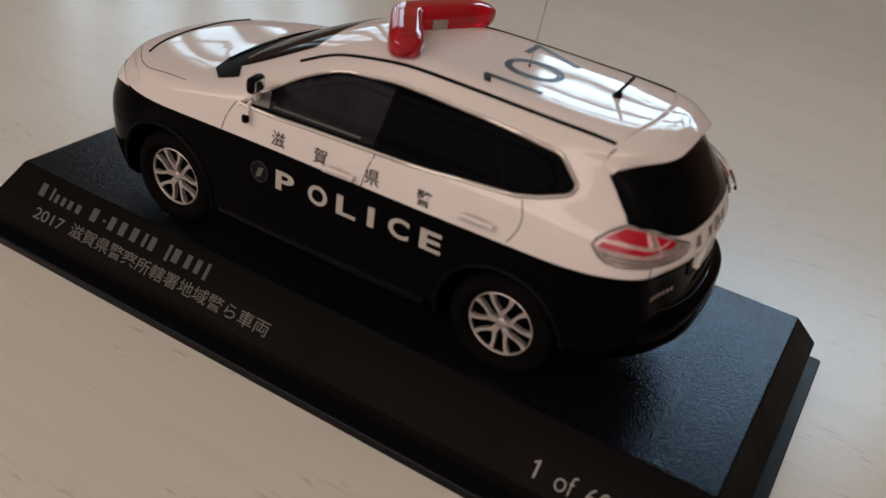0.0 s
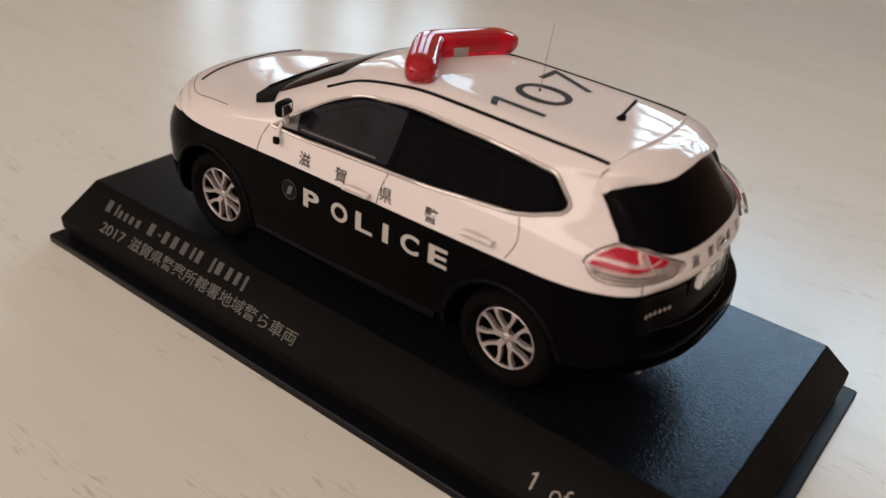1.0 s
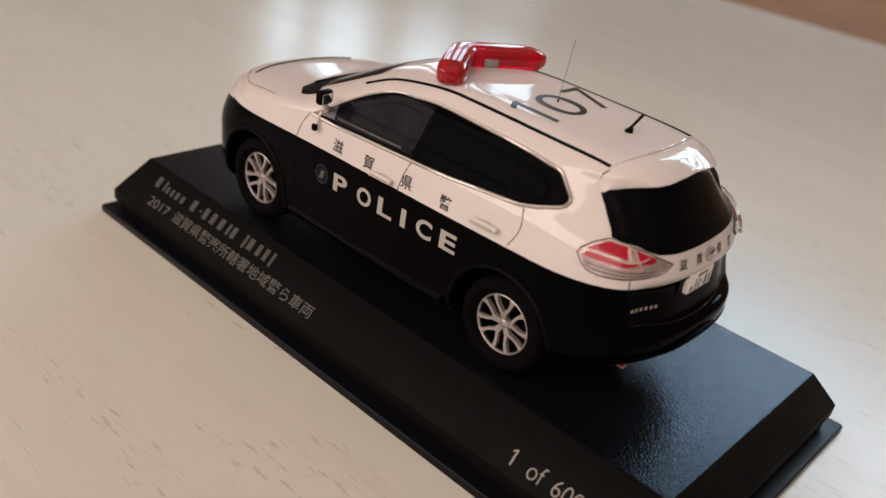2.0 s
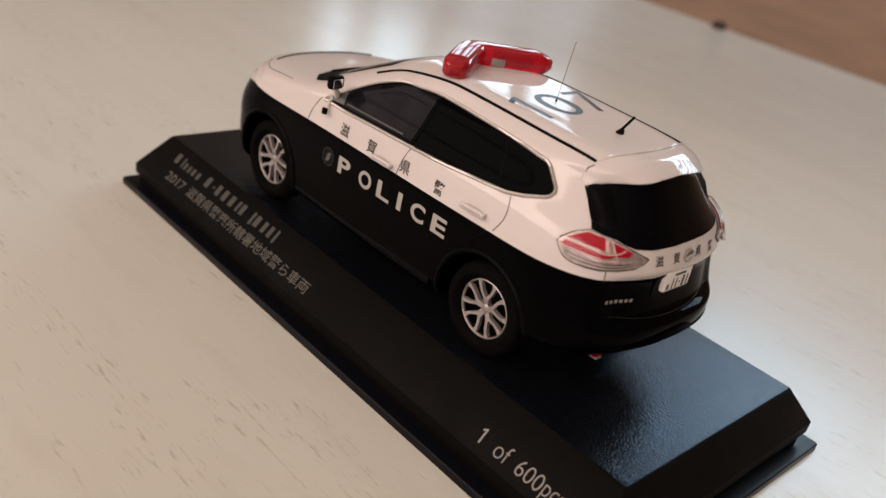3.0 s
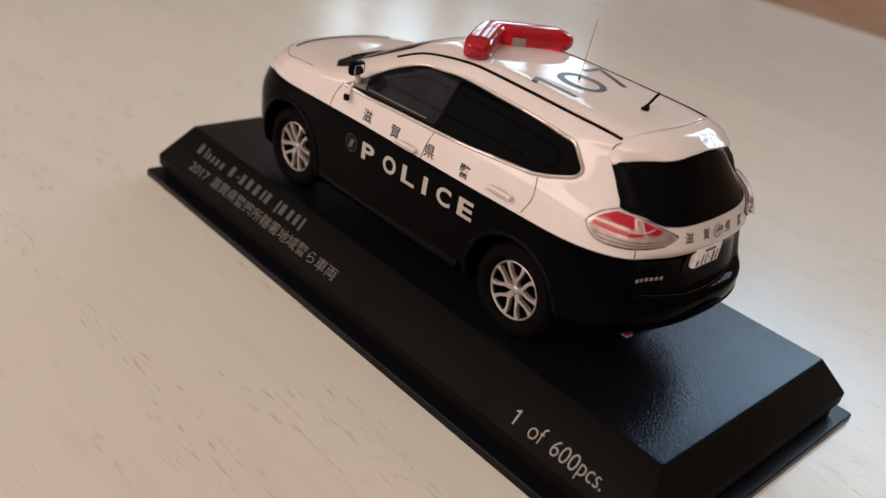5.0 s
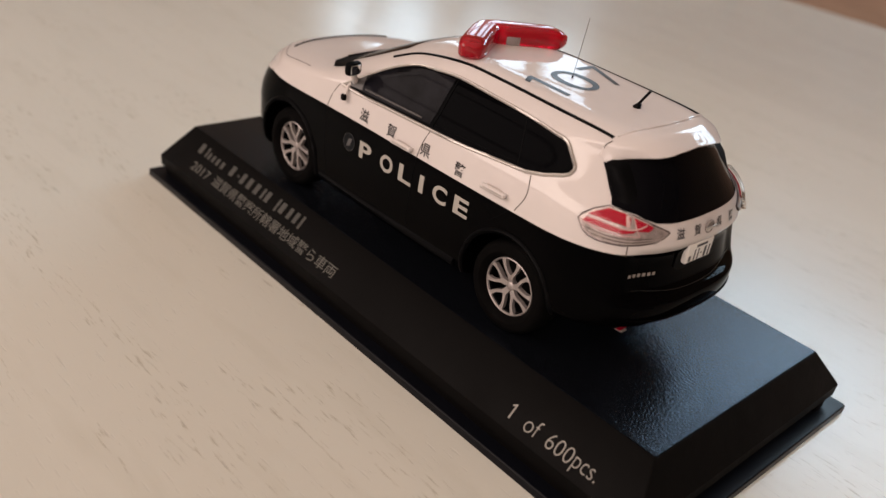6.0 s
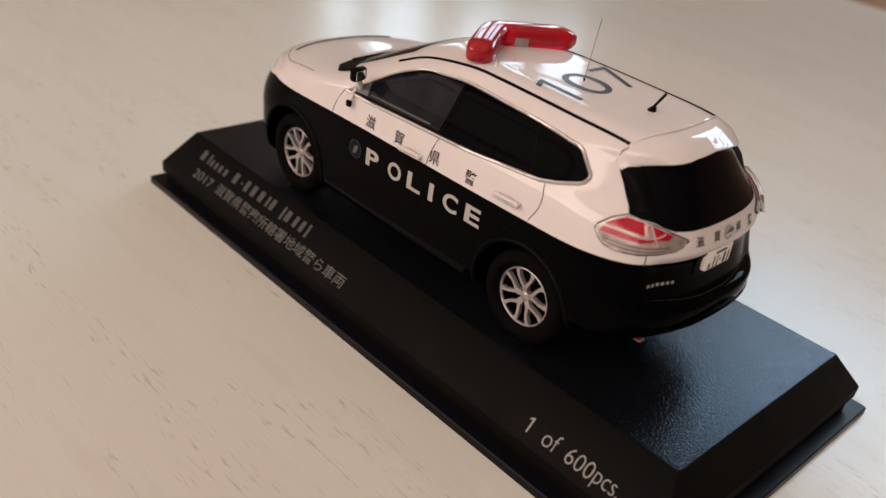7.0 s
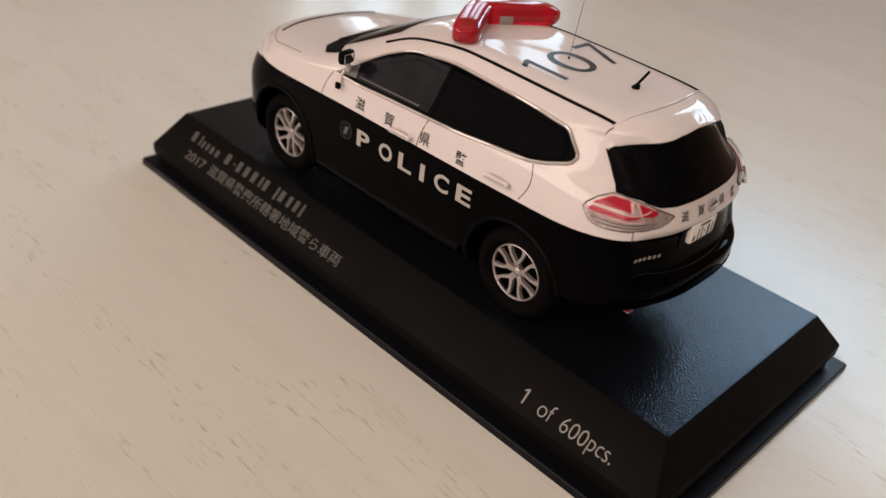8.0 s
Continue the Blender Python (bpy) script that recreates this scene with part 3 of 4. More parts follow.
        bead("arch_trim", arc, side, 0.5, -0.1, black_plastic, car, curved=False)
    bead("sill_trim", [(-19.5, 7.2), (0, 7.0), (20, 7.2)], side, 0.8, -0.2, black_plastic, car)
    # door mirror
    c = side(-14.2, 27.6, 0)
    bm = box(bmesh.new(), -0.8, 0.8, -1.7, 1.7, -1.3, 1.3, 0.7)
    move(bm, pose(c.x + 2.6, c.y + s * 1.6, 31.6, 0, 0, -s * 8))
    mirror = part("door_mirror", bm, black_plastic, car, "black door mirror")
    bm = box(bmesh.new(), -0.2, 0.02, -1.15, 1.1, -0.8, 0.8, 0.08)
    move(bm, pose(c.x + 3.52, c.y + s * 1.65, 31.6, 0, 0, -s * 8))
    part("mirror_glass", bm, chrome, mirror, "silvered mirror glass")
    bm = tube(bmesh.new(), [(c.x + 1.0, c.y - s * 0.6, 28.0), (c.x + 2.2, c.y + s * 1.1, 30.4)], 0.6, 8)
    part("mirror_foot", bm, white_paint, mirror)
    bm = box(bmesh.new(), -0.5, 0.5, -0.4, 0.4, -0.6, 0.6, 0.2)
    move(bm, pose(-13.4, side(-13.4, 25.0, 0).y + s * 0.9, 25.5))
    part("under_mirror", bm, black_plastic, mirror, "small black under-mirror")
    bm = tube(bmesh.new(), [(-13.4, side(-13.4, 25.8, 0).y + s * 0.8, 25.9), (-13.8, side(-13.8, 27.0, 0).y + s * 0.3, 27.3), (-13.9, side(-13.9, 27.6, 0).y - s * 0.4, 27.9)], 0.34, 8)
    part("under_mirror_arm", bm, white_paint, mirror)

# roof mouldings
for s in (-1, 1):
    bead("roof_moulding", [(-9.5, s * 13.6), (-7.5, s * 13.2), (-4.6, s * 12.5), (-1.8, s * 12.15), (4, s * 12.0), (9.5, s * 11.9), (18, s * 12.0), (30, s * 12.1), (36, s * 12.05), (39.9, s * 11.9)], from_top, 0.30, 0.02, black_plastic, car, label="thin black roof moulding")
# not a gap: white bead added to shape a highlight ahead of the spoiler
bead("shut_line", [(40.2, -11.4), (41.4, -6), (41.8, 0), (41.4, 6), (40.2, 11.4)], from_top, 0.10, 0.02, white_paint, car)

# windscreen, cowl and wipers
bm = flat_shape([(-9.4, -10.4), (-9.0, 0), (-9.4, 10.4), (-14, 11.8), (-20, 13.2), (-25.2, 12.8), (-27.4, 9), (-28.2, 0), (-27.4, -9), (-25.2, -12.8), (-20, -13.2), (-14, -11.8)])
part("windscreen", drape(bm, from_top, 0.06), windscreen_glass, car, "dark windscreen glass", 50)
bm = flat_shape([(-26.2, -14.0), (-27.6, -9), (-28.3, 0), (-27.6, 9), (-26.2, 14.0), (-23.0, 16.8), (-19.0, 16.4), (-21.5, 13.0), (-24.0, 8), (-24.6, 0), (-24.0, -8), (-21.5, -13.0), (-19.0, -16.4), (-23.0, -16.8)])
part("cowl", drape(bm, from_top, 0.12), black_plastic, car, "black cowl strip at the foot of the windscreen", 50)
for a, b in (((-26.6, -10.5), (-26.2, 1.5)), ((-26.9, 2.5), (-25.2, 12))):
    part("wiper", tube(bmesh.new(), [from_top(a[0] + (b[0] - a[0]) * k / 6, a[1] + (b[1] - a[1]) * k / 6, 0.3) for k in range(7)], 0.16, 6), black_plastic, car)
for s in (-1, 1):
    bead("bonnet_line", [(-47, s * 10), (-42, s * 14.8), (-38, s * 17.1), (-33.4, s * 17.9), (-28.0, s * 18.7)], from_top, 0.09, -0.02, shut_line, car)

bead("bonnet_edge", [(-42.4, -12.6), (-43.6, -9.5), (-44.4, -6.0), (-44.7, -2.5), (-44.8, 0), (-44.7, 2.5), (-44.4, 6.0), (-43.6, 9.5), (-42.4, 12.6)], from_top, 0.2, 0.05, black_plastic, car, label="dark gap along the front of the bonnet")

# tail
REAR_GLASS = [(-13.95, 33.5), (-12, 34.8), (-10, 35.5), (-5, 36.35), (0, 36.6), (5, 36.35), (10, 35.5), (12, 34.8), (13.95, 33.5), (14.4, 32.0), (15.3, 29.6), (15.6, 28.9), (14.6, 28.5), (12.5, 28.1), (9, 27.75), (5, 27.6), (0, 27.45), (-5, 27.3), (-8.8, 27.15), (-11.5, 27.25), (-12.9, 27.7), (-13.7, 28.15), (-15.0, 28.45), (-15.85, 28.75), (-15.3, 29.6), (-14.4, 32.0)]
panel("rear_window_glass", REAR_GLASS, from_rear, 0.12, tail_glass, car, "black tailgate glass", 0.8)
LENS = [(-5.7, 26.2), (-5.3, 26.8), (-3.6, 27.9), (-1.6, 28.6), (0.6, 28.3), (3.0, 27.8), (5.4, 27.0), (8.0, 26.0), (7.2, 25.2), (6.0, 24.6), (3.5, 24.2), (0.9, 23.9), (-1.2, 23.9), (-2.8, 24.0), (-4.1, 24.3), (-4.9, 24.9)]
RED_TOP = [(-4.5, 27.05), (-3.5, 27.55), (-1.6, 28.3), (0.7, 28.05), (1.7, 27.6), (1.6, 26.5), (-0.8, 26.75), (-2.7, 27.0)]
RED_STRIP = [(-5.0, 26.1), (-4.5, 26.7), (-2.6, 26.55), (-0.5, 26.25), (1.4, 26.1), (2.9, 26.3), (2.2, 25.8), (0.7, 25.5), (-2.0, 25.75)]
RED_INNER = [(2.0, 27.75), (4.0, 27.2), (5.3, 26.75), (4.6, 26.1), (2.9, 26.1)]
for s in (-1, 1):
    corner = from_corner(s)
    lamp = part("tail_lamp", thicken(drape(flat_shape(LENS), corner, 0.14, 0.8), 0.2), lamp_back, car, "red and clear tail lamp", 50)
    for shape in (RED_TOP, RED_STRIP, RED_INNER):
        part("red_lens", thicken(drape(flat_shape(shape), corner, 0.36, 0.7), 0.2), red_lens, lamp, "red lens")
    part("inner_block", thicken(drape(flat_shape([(0.9, 27.8), (1.35, 27.8), (1.7, 26.5), (1.15, 26.45)]), corner, 0.46, 0.7), 0.12), light_guide, lamp, "pale reflector block")
    bead("light_guide", [(-4.4, 27.0), (-2.9, 26.75), (-0.8, 26.4), (1.4, 26.15), (3.2, 26.5), (4.1, 26.95)], corner, 0.12, 0.46, light_guide, lamp, label="pale light guide")
    bead("lamp_rib", [(-5.2, 26.1), (-3.3, 25.6), (-1.4, 25.45), (0.7, 25.25), (3.2, 25.4)], corner, 0.10, 0.36, light_guide, lamp)
    bead("lamp_rib", [(2.0, 27.8), (2.5, 26.7), (3.3, 25.3)], corner, 0.10, 0.42, light_guide, lamp)
    for k in range(4):
        bead("lamp_rib", [(-4.5 + k * 0.45, 25.3 - k * 0.32), (-1.6, 24.95 - k * 0.24), (1.6, 24.85 - k * 0.22), (5.2, 25.2 - k * 0.15)], corner, 0.05, 0.26, trim_grey if k % 2 else lamp_gap, lamp)
    bead("lamp_gap", LENS, corner, 0.17, 0.10, lamp_gap, lamp, True, curved=False)
    cover = part("lens_cover", thicken(drape(flat_shape([(u * 0.98 + 0.02, 26.2 + (v - 26.2) * 0.95) for u, v in LENS]), corner, 0.72, 0.8), 0.5), lens_cover, lamp, "clear outer lens", 50)
    cover.visible_shadow = False
    side = from_side(s)
    bead("shut_line", [(40.3, 36.5), (39.7, 35.6), (40.2, 34.6), (40.9, 33.6)], side, 0.09, 0.16, shut_line, car)
    bead("shut_line", [(1.9, 23.9), (2.0, 22.2)], corner, 0.10, 0.0, shut_line, car, steps=3)


def spoiler():
    """A lip that carries the roof line out over the tailgate glass and ends in a crisp edge."""
    rings = []
    for k in range(-27, 28):
        y = 13.9 * k / 27
        v = float(np.interp(abs(y), [0, 5, 10, 12, 14], [36.5, 36.25, 35.4, 34.65, 33.4]))
        root = from_rear(y, v, 0)
        lip = root + Vector((0.25 + 0.9 * (1 - ease(9.0, 14.0, abs(y))), 0, 0.0))
        x0 = 41.9 - 1.7 * (y / 11.4) ** 2
        pts = [from_top(x0 + (lip.x - x0) * i / 24, y, 0) for i in range(24)] + [from_rear(y, v + 0.15 * i, 0) for i in range(1, 16)]
        pts = sorted([(p.x, p.z) for p in pts if p.x < lip.x - 0.05 and p.z > lip.z and p.x >= x0 - 0.01]) + [(lip.x, lip.z)]
        hull = []
        for p in pts:
            while len(hull) > 1 and (hull[-1][0] - hull[-2][0]) * (p[1] - hull[-2][1]) - (hull[-1][1] - hull[-2][1]) * (p[0] - hull[-2][0]) >= 0:
                hull.pop()
            hull.append(p)
        run = [0.0]
        for a, b in zip(hull, hull[1:]):
            run.append(run[-1] + math.hypot(b[0] - a[0], b[1] - a[1]))
        ring = []
        for i in range(15):
            d = run[-1] * i / 14
            ring.append((float(np.interp(d, run, [p[0] for p in hull])), y, float(np.interp(d, run, [p[1] for p in hull])) + (0.2 if 0 < i < 14 else 0.08 if i else -0.1)))
        ring += [(lip.x - 0.1, y, lip.z - 0.12), (root.x - 0.3, y, lip.z + 0.05)]
        rings.append(ring)
    bm = bmesh.new()
    skin(bm, rings, close=False)
    bmesh.ops.recalc_face_normals(bm, faces=bm.faces)
    return bm


part("spoiler", spoiler(), white_paint, car, "white roof spoiler over the tailgate glass", 40)
bead("spoiler_edge", [(40.35, -11.3), (41.45, -6), (41.85, 0), (41.45, 6), (40.35, 11.3)], from_top, 0.22, 0.12, white_paint, car, label="rounded leading edge of the spoiler", steps=8)
for s in (-1, 1):
    rings = []
    for k in range(13):
        v = 34.4 - 5.4 * k / 12
        y = float(np.interp(v, [29.0, 31.0, 33.4, 34.4], [15.2, 14.6, 14.0, 13.0]))
        h = 1.25 * min(1.0, k / 3, (12 - k) / 5) + 0.02
        rings.append([from_rear(s * (y - 0.05), v, -0.1), from_rear(s * (y - 0.3), v, h * 0.7), from_rear(s * (y - 0.8), v, h), from_rear(s * (y - 1.5), v, h * 0.75), from_rear(s * (y - 2.8), v, -0.1)])
    bm = bmesh.new()
    skin(bm, rings, cap_first=True, cap_last=True)
    bmesh.ops.recalc_face_normals(bm, faces=bm.faces)
    part("glass_finisher", bm, black_plastic, car, "black blade beside the tailgate glass", 60)

# number plate, round badge, model badge, lettering
plate = part("number_plate", box(bmesh.new(), 52.3, 53.3, -4.2, 2.9, 19.5, 22.9, 0.25), plate_white, car, "white plate with dark bars")
for y0, y1, z0, z1 in ((-3.6, -3.0, 19.9, 20.8), (-2.2, -1.9, 19.8, 21.7), (-1.2, -0.9, 19.8, 21.7), (-0.45, 0.05, 20.65, 20.85), (0.6, 1.15, 19.8, 21.7), (1.8, 2.1, 19.8, 21.7), (-2.0, 1.0, 22.05, 22.5)):
    part("plate_bar", box(bmesh.new(), 53.3, 53.33, y0, y1, z0, z1), decal_black, plate)
bm = lathe(bmesh.new(), [(0.05, 0.1), (0.8, 0.1), (0.9, 0.26), (1.1, 0.26), (1.2, 0.0)], 24)
c = from_rear(0.0, 25.3, 0)
move(bm, Matrix.Translation(c) @ pose(0, 0, 0, 0, 0, -90))
badge = part("round_badge", bm, badge_grey, car, "grey metal badge")
part("badge_bar", box(bmesh.new(), c.x + 0.34, c.x + 0.5, -1.5, 1.5, c.z - 0.25, c.z + 0.25, 0.05), trim_grey, badge)
for k in range(6):
    part("name_bar", drape(flat_shape([(-14.7 + k * 0.9, 18.45), (-14.15 + k * 0.9, 18.45), (-14.05 + k * 0.9, 18.95), (-14.6 + k * 0.9, 18.95)]), from_rear, 0.06), badge_grey, car, "", 0)


def letters(words, onto, u, v, size, width, mat, turn=None, heavy=0.01, step=1.0, label="", lift=0.06):
    bm, w = text_shape(words, size, 1.0, heavy)
    grid_cut(bm, step)
    for p in bm.verts:
        a, b = p.co.x * width / w, p.co.y
        q = turn(a, b) if turn else (u + a, v + b)
        p.co = onto(q[0], q[1], lift)
    return part("lettering", bm, mat, car, label, 0)


for s in (-1, 1):
    sgn = 1 if s < 0 else -1
    for ch, x in zip("滋賀県警" if s < 0 else "警県賀滋", (-7.6, 0.2, 9.4, 18.0)):
        letters(ch, from_side(s), 0, 0, 2.3, 2.5, decal_black, lambda a, b, x=x: (x + sgn * (a - 1.25), 22.75 + b), label="black prefecture police character")
    for ch, x in zip("POLICE" if s < 0 else "ECILOP", (-5.8, 0.4, 5.6, 10.0, 14.8, 20.1)):
        letters(ch, from_side(s), 0, 0, 3.25, 1.15 if ch == "I" else 3.5, decal_grey, lambda a, b, x=x, w=(0.57 if ch == "I" else 1.75): (x + sgn * (a - w), 15.85 + (x + 6) * 0.022 + b), heavy=0.028, label="pale grey capital letter")
    ring = [( -10.8 + 1.65 * math.cos(q), 17.5 + 1.7 * math.sin(q)) for q in (2 * math.pi * k / 24 for k in range(24))]
    panel("crest", ring, from_side(s), 0.05, emblem_blue, car, "small dark round crest")
    bead("crest_ring", ring, from_side(s), 0.035, 0.05, pillar_grey, car, True, curved=False)
    panel("crest_mark", [(-11.5, 16.5), (-10.5, 16.8), (-9.9, 18.4), (-10.9, 18.2)], from_side(s), 0.08, pillar_grey, car)
for ch, y in zip("滋賀県警", (-7.2, -3.2, 2.9, 7.0)):
    letters(ch, from_rear, y - 0.85, 24.6, 1.7, 1.7, decal_black, label="black prefecture police character")
for ch, y, w in (("0", -1.0, 7.0), ("7", 7.0, 5.2)):
    letters(ch, from_top, 0, 0, 9.0, w, decal_black, lambda a, b, y=y, w=w: (27.0 - b, y + a - w / 2), heavy=-0.006, label="large black roof numeral")
one = [(-0.05, 0), (1.0, 0), (1.0, 9.0), (0.25, 9.05), (-1.65, 7.95), (-1.65, 6.85), (-0.05, 7.7)]
part("lettering", drape(flat_shape([(27.0 - b, -8.2 + a) for a, b in one]), from_top, 0.06, 0.9), decal_black, car, "large black roof numeral", 0)


# light bar: a red boomerang on two feet
def bar_ring(x, y, w, h0, h1, nx, ny):
    """A rounded section across the bar at (x, y); (nx, ny): across."""
    out = []
    for k in range(20):
        q = 2 * math.pi * k / 20
        c, s = math.cos(q), math.sin(q)
        a = w * math.copysign(abs(c) ** 0.56, c)
        b = (h1 - h0) / 2 * math.copysign(abs(s) ** 0.56, s)
        out.append((x + nx * a, y + ny * a, (h0 + h1) / 2 + b))
    return out


def boomerang(grow):
    rings = []
    line = [(7.2, -11.6), (4.8, -8.0), (2.4, -4.2), (0.9, -1.7), (0.3, 0), (0.9, 1.7), (2.4, 4.2), (4.8, 8.2), (7.4, 13.4)]
    line = smooth_line(line, 6)
    n = len(line)
    for i, (x, y) in enumerate(line):
        a, b = line[max(0, i - 1)], line[min(n - 1, i + 1)]
        d = Vector((b[0] - a[0], b[1] - a[1])).normalized()
        edge = min(i, n - 1 - i)
        f = (0.45, 0.74, 0.88, 0.95, 0.99)[edge] if edge < 5 else 1.0
        mid = 39.9
        top = 2.3 * (1 - (0.32 if y < 0 else 0.06) * min(1, abs(y) / 12) ** 1.5)
        rings.append(bar_ring(x, y, (2.6 + grow) * f, mid - (2.15 + grow) * f, mid + (top + grow) * f, d.y, -d.x))
    bm = bmesh.new()
    skin(bm, rings, cap_first=True, cap_last=True)
    return bm


bar = part("light_bar", boomerang(0.0), red_glass, car, "glossy red boomerang light bar on the roof", 50)
for s in (-1, 1):
    bm = tube(bmesh.new(), [(2.0 + 4.2 * k / 5, s * (3.2 + 6.5 * k / 5), 40.0) for k in range(6)], 1.0, 10)
    part("lamp_core", bm, lamp_back, bar, "grey lamp unit inside the bar")
    bm = box(bmesh.new(), 2.6, 4.6, s * 5.4 - 1.0, s * 5.4 + 1.0, 36.5, 38.6, 0.3)
    part("bar_foot", bm, white_paint, bar)
bm = box(bmesh.new(), -0.15, 0.15, -1.3, 1.3, -0.75, 0.75, 0.1)
move(bm, pose(4.35, 2.5, 39.5, 0, 0, -31))
part("loudspeaker", bm, silver, bar, "pale centre panel")

# aerials
c = from_top(21.4, -0.4, 0)
aerial = part("whip_aerial", tube(bmesh.new(), [c, c + Vector((0.45, 0.0, 5.2)), c + Vector((0.9, 0.0, 10.5))], 0.045, 6), shut_line, car, "thin black whip aerial")
part("aerial_foot", tube(bmesh.new(), [c, c + Vector((0, 0, 0.4))], 0.16, 10), black_plastic, aerial)
c = from_top(34.9, 0.1, -0.1)
stub = part("roof_aerial", tube(bmesh.new(), [c + Vector((0, 0, 0.5)), c + Vector((0.9, 0, 2.0)), c + Vector((1.8, 0, 3.5))], 0.24, 8), black_plastic, car, "short black leaning roof aerial")
part("aerial_foot", tube(bmesh.new(), [c, c + Vector((0.4, 0, 0.9))], 0.75, 12, taper=0.5), black_plastic, stub)

# rear bumper details
bead("bumper_crease", [(-17.2, 14.6), (-14.5, 14.2), (-11, 14.0)], from_rear, 0.10, 0.03, black_paint, car)
bead("bumper_step", [(-15.5, 11.9), (-8, 11.5), (0, 11.4), (8, 11.5), (15.5, 11.9)], from_rear, 0.28, 0.0, black_paint, car)
bead("tailgate_seam", [(-14.0, 16.4), (-7, 15.6), (0, 15.4), (7, 15.6), (14.0, 16.4)], from_rear, 0.09, 0.0, gloss_black, car)
part("plate_recess", thicken(drape(flat_shape([(-5.2, 22.6), (4.6, 22.6), (5.6, 19.0), (4.4, 18.4), (-4.6, 18.4), (-5.8, 19.0)]), from_rear, 0.05), 0.12), black_plastic, car, "black recess round the rear plate")
for s in (-1, 1):
    bm = flat_shape([(s * 5.0, 8.4), (s * 12.5, 8.8), (s * 12.0, 7.6), (s * 6.0, 7.2)])
    part("skid_fin", thicken(drape(bm, from_rear, 0.35), 0.5), black_plastic, car, "ribbed lower edge of the rear bumper")
bead("bumper_lip", [(-14.5, 9.6), (-7, 9.2), (0, 9.1), (7, 9.2), (14.5, 9.6)], from_rear, 0.6, 0.0, black_plastic, car)
for s in (-1, 1):
    bm = box(bmesh.new(), 48.2, 50.4, s * 11.5 - 0.7, s * 11.5 + 0.7, 7.6, 7.95, 0.12)
    pipe = part("exhaust_tip", bm, silver, car, "small bright exhaust tip with a red end")
    part("end_cap", box(bmesh.new(), 48.2, 50.2, s * 11.5 - 1.0, s * 11.5 + 1.0, 8.0, 8.3, 0.1), red_lens, pipe)
    front = [(s * 9, 19.6), (s * 15, 20.0), (s * 19, 21.4), (s * 16, 22.2), (s * 9, 21.2)]
    bm = flat_shape(front)
    grid_cut(bm, 1.2)
    for v in bm.verts:
        v.co = stick((-150, v.co.x, v.co.y), (1, 0, 0), 0.15)
    part("headlamp", bm, clear_lens, car, "clear headlamp")
for s in (-1, 1):
    panel("headlamp", [(-46.5, 22.4), (-39.4, 22.6), (-38.2, 23.2), (-39.4, 24.1), (-44, 24.3), (-46.5, 23.8)], from_side(s), 0.12, clear_lens, car, "clear headlamp", 0.8)


def from_nose(u, v, lift):
    return stick((-150, u, v), (1, 0, 0), lift)


grille = part("grille", thicken(drape(flat_shape([(-8.5, 16.0), (8.5, 16.0), (9.5, 19.0), (8.0, 21.0), (-8.0, 21.0), (-9.5, 19.0)]), from_nose, 0.25), 0.25), black_plastic, car, "black front grille")
bead("grille_bar", [(-6.0, 20.6), (-3.2, 17.0), (0, 16.6), (3.2, 17.0), (6.0, 20.6)], from_nose, 0.35, 0.35, chrome, grille, label="bright V-shaped grille bar")
for h in (17.4, 18.6, 19.8):
    bead("grille_slat", [(-8.4, h), (0, h), (8.4, h)], from_nose, 0.12, 0.28, black_plastic, grille)
panel("lower_intake", [(-11, 7.6), (11, 7.6), (12.5, 11.5), (-12.5, 11.5)], from_nose, 0.12, black_plastic, car, "black lower air intake")
for s in (-1, 1):
    ring = [(s * 15.0 + 1.2 * math.cos(q), 11.0 + 1.2 * math.sin(q)) for q in (2 * math.pi * k / 16 for k in range(16))]
    panel("fog_lamp", ring, from_nose, 0.15, clear_lens, car, "small round fog lamp", 0.8)
part("front_plate", box(bmesh.new(), -53.9, -53.3, -3.9, 3.9, 12.2, 15.6, 0.2), plate_white, car, "blank white front plate")
part("floor_pan", box(bmesh.new(), -45, 41, -14.0, 14.0, 5.2, 9.4, 0.6), black_plastic, car, "black underside")
for x in (-30.8, 31.9):
    part("axle", tube(bmesh.new(), [(x, -16.5, 8.2), (x, 16.5, 8.2)], 0.8, 10), black_plastic, car)


# wheels
def spoke(bm, q, w0, w1, r0, r1, y0, y1):
    """A tapered spoke outward at angle q degrees; outer face at y0 (hub) to y1 (rim), facing -y."""
    m = pose(0, 0, 0, 0, q, 0)
    ring0 = [(r0, y0, -w0), (r0, y0, w0), (r0, y0 + 0.9, w0), (r0, y0 + 0.9, -w0)]
    ring1 = [(r1, y1, -w1), (r1, y1, w1), (r1, y1 + 0.9, w1), (r1, y1 + 0.9, -w1)]
    skin(bm, [[m @ Vector(p) for p in ring0], [m @ Vector(p) for p in ring1]], cap_first=True, cap_last=True)


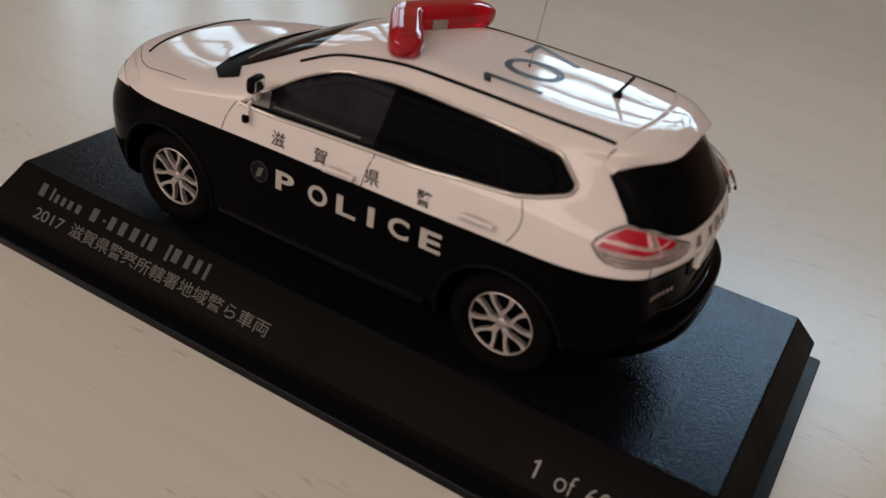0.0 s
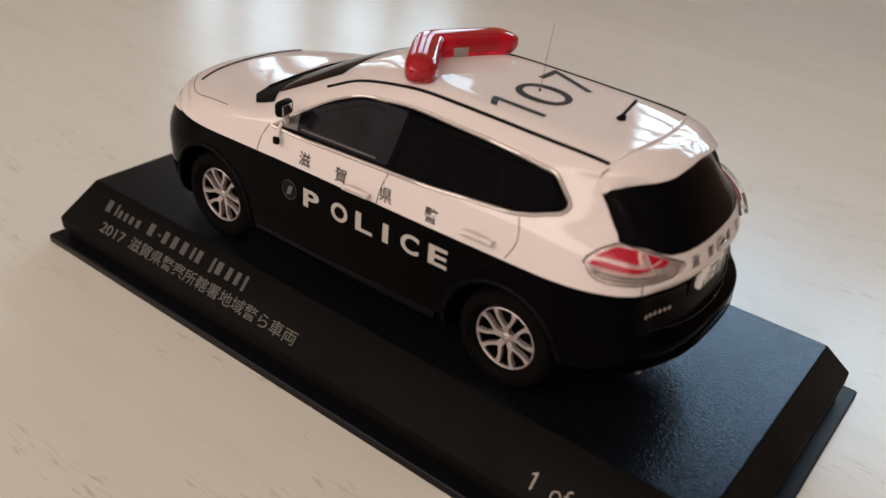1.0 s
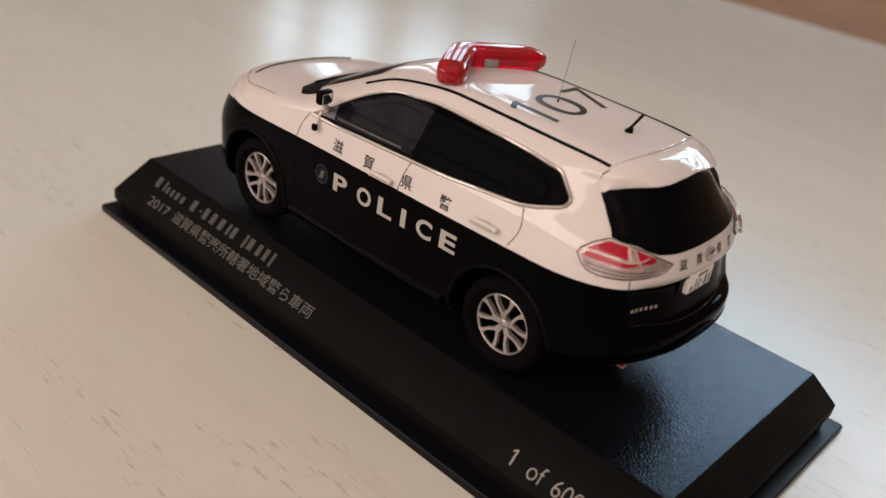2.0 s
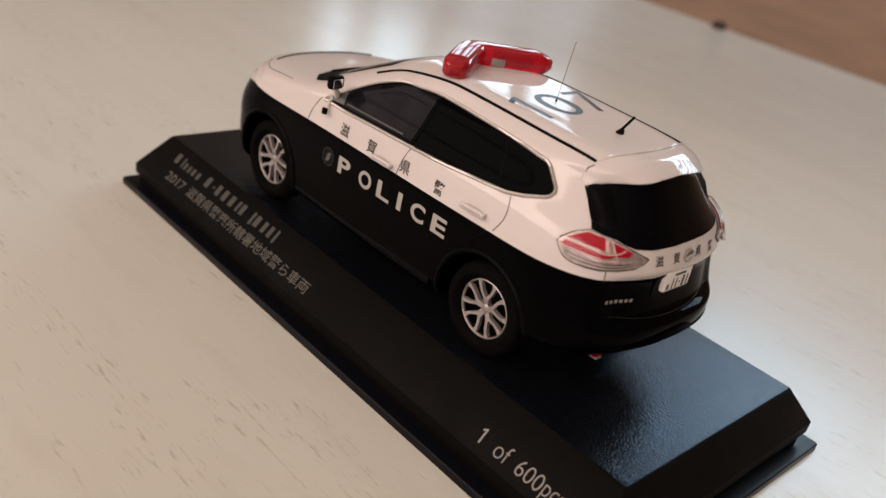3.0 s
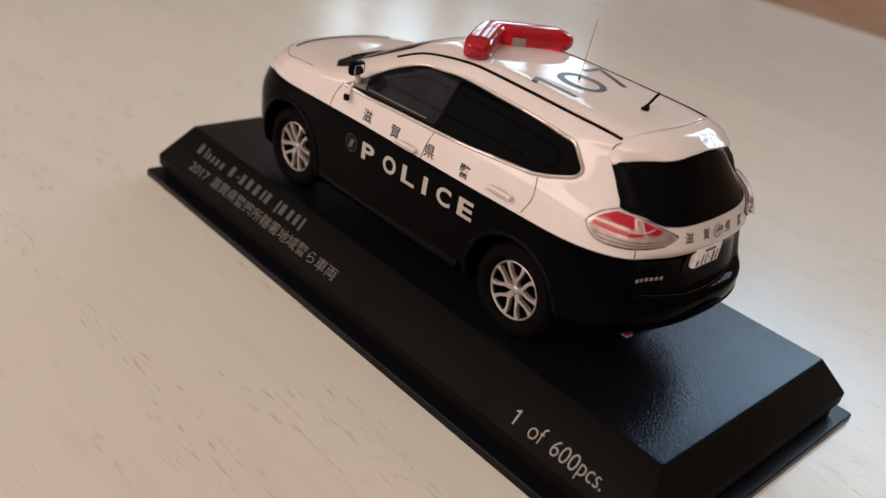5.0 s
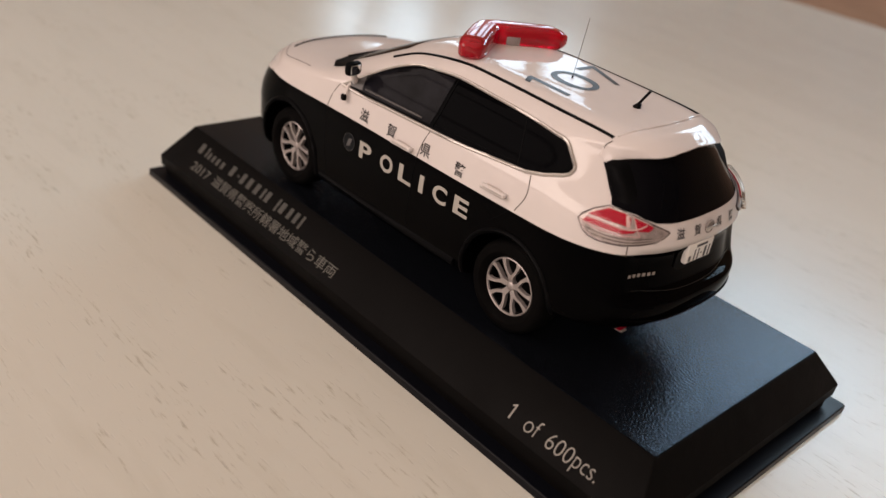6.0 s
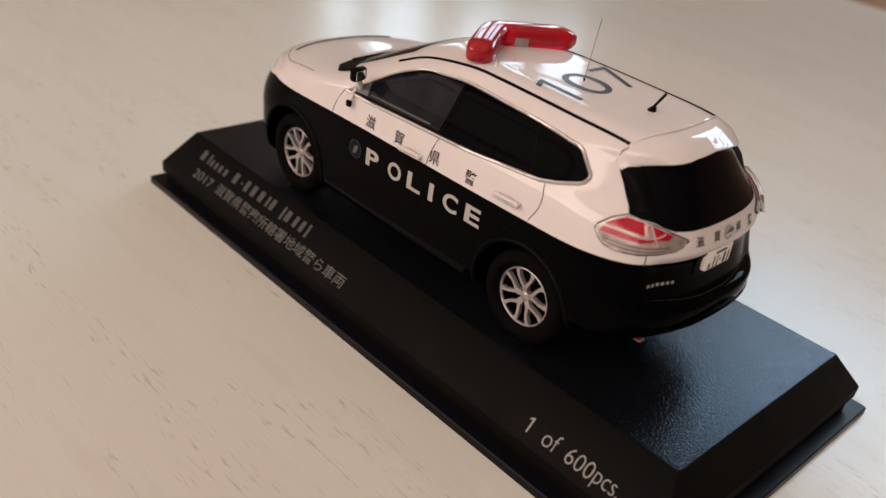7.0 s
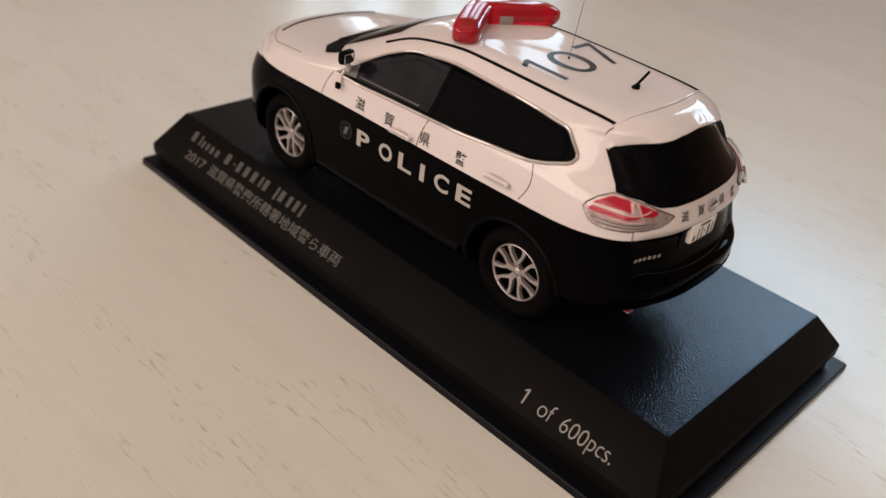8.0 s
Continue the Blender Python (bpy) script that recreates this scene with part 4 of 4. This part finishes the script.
def wheel(x, s):
    """A wheel whose outer face looks towards s * y."""
    m = Matrix.Translation((x, s * 18.4, 8.2)) @ pose(0, 0, 0, 0, 0, 0 if s < 0 else 180)
    tyre = lathe(bmesh.new(), [(5.0, 0.0), (5.35, -1.0), (6.2, -1.75), (7.2, -1.7), (7.85, -1.25), (8.15, -0.5), (8.2, 0.8), (8.2, 2.2), (8.1, 3.2), (7.5, 3.9), (5.2, 3.6), (5.0, 2.5)], 48)
    w = part("wheel", move(lathe(bmesh.new(), [(0.1, 1.6), (4.9, 1.6), (4.9, 2.2), (0.1, 2.2)], 32), m), black_plastic, car, "silver multi-spoke wheel with a black tyre")
    part("tyre", move(tyre, m), rubber, w, "black rubber tyre", 40)
    part("barrel", move(lathe(bmesh.new(), [(4.6, 1.7), (4.6, -0.3), (4.95, -0.6), (5.05, 1.8)], 48), m), black_plastic, w)
    bm = lathe(bmesh.new(), [(4.78, -0.2), (4.82, -0.72), (4.98, -0.9), (5.12, -0.8), (5.1, 0.0)], 48)
    for k in range(5):
        q = 72 * k + 24
        for d in (-1, 1):
            mid = [(r, radians(q) + d * math.asin(off / r), wd, y) for r, off, wd, y in ((0.5, 0.1, 0.34, -0.34), (1.3, 0.17, 0.36, -0.54), (1.9, 0.25, 0.33, -0.66), (2.5, 0.66, 0.26, -0.71), (3.3, 1.14, 0.25, -0.75), (4.2, 1.48, 0.30, -0.78), (4.9, 1.62, 0.48, -0.80))]
            rings = []
            for n, (r, a, wd, y) in enumerate(mid):
                c = Vector((r * math.cos(a), 0, r * math.sin(a)))
                lo, hi = mid[max(0, n - 1)], mid[min(len(mid) - 1, n + 1)]
                way = Vector((hi[0] * math.cos(hi[1]) - lo[0] * math.cos(lo[1]), 0, hi[0] * math.sin(hi[1]) - lo[0] * math.sin(lo[1]))).normalized()
                across = Vector((-way.z, 0, way.x))
                rings.append([c + across * wd + Vector((0, y, 0)), c - across * wd + Vector((0, y, 0)), c - across * wd * 0.8 + Vector((0, y + 0.8, 0)), c + across * wd * 0.8 + Vector((0, y + 0.8, 0))])
            skin(bm, rings, cap_first=True, cap_last=True)
    part("rim", move(bm, m), silver, w, "silver ten-spoke rim", 30)
    bm = lathe(bmesh.new(), [(0.02, -0.66), (0.45, -0.64), (0.62, -0.52), (0.85, -0.36), (0.9, 0.6)], 20)
    part("hub_cap", move(bm, m), silver, w, "", 40)


for x in (-30.8, 31.9):
    for s in (-1, 1):
        wheel(x, s)
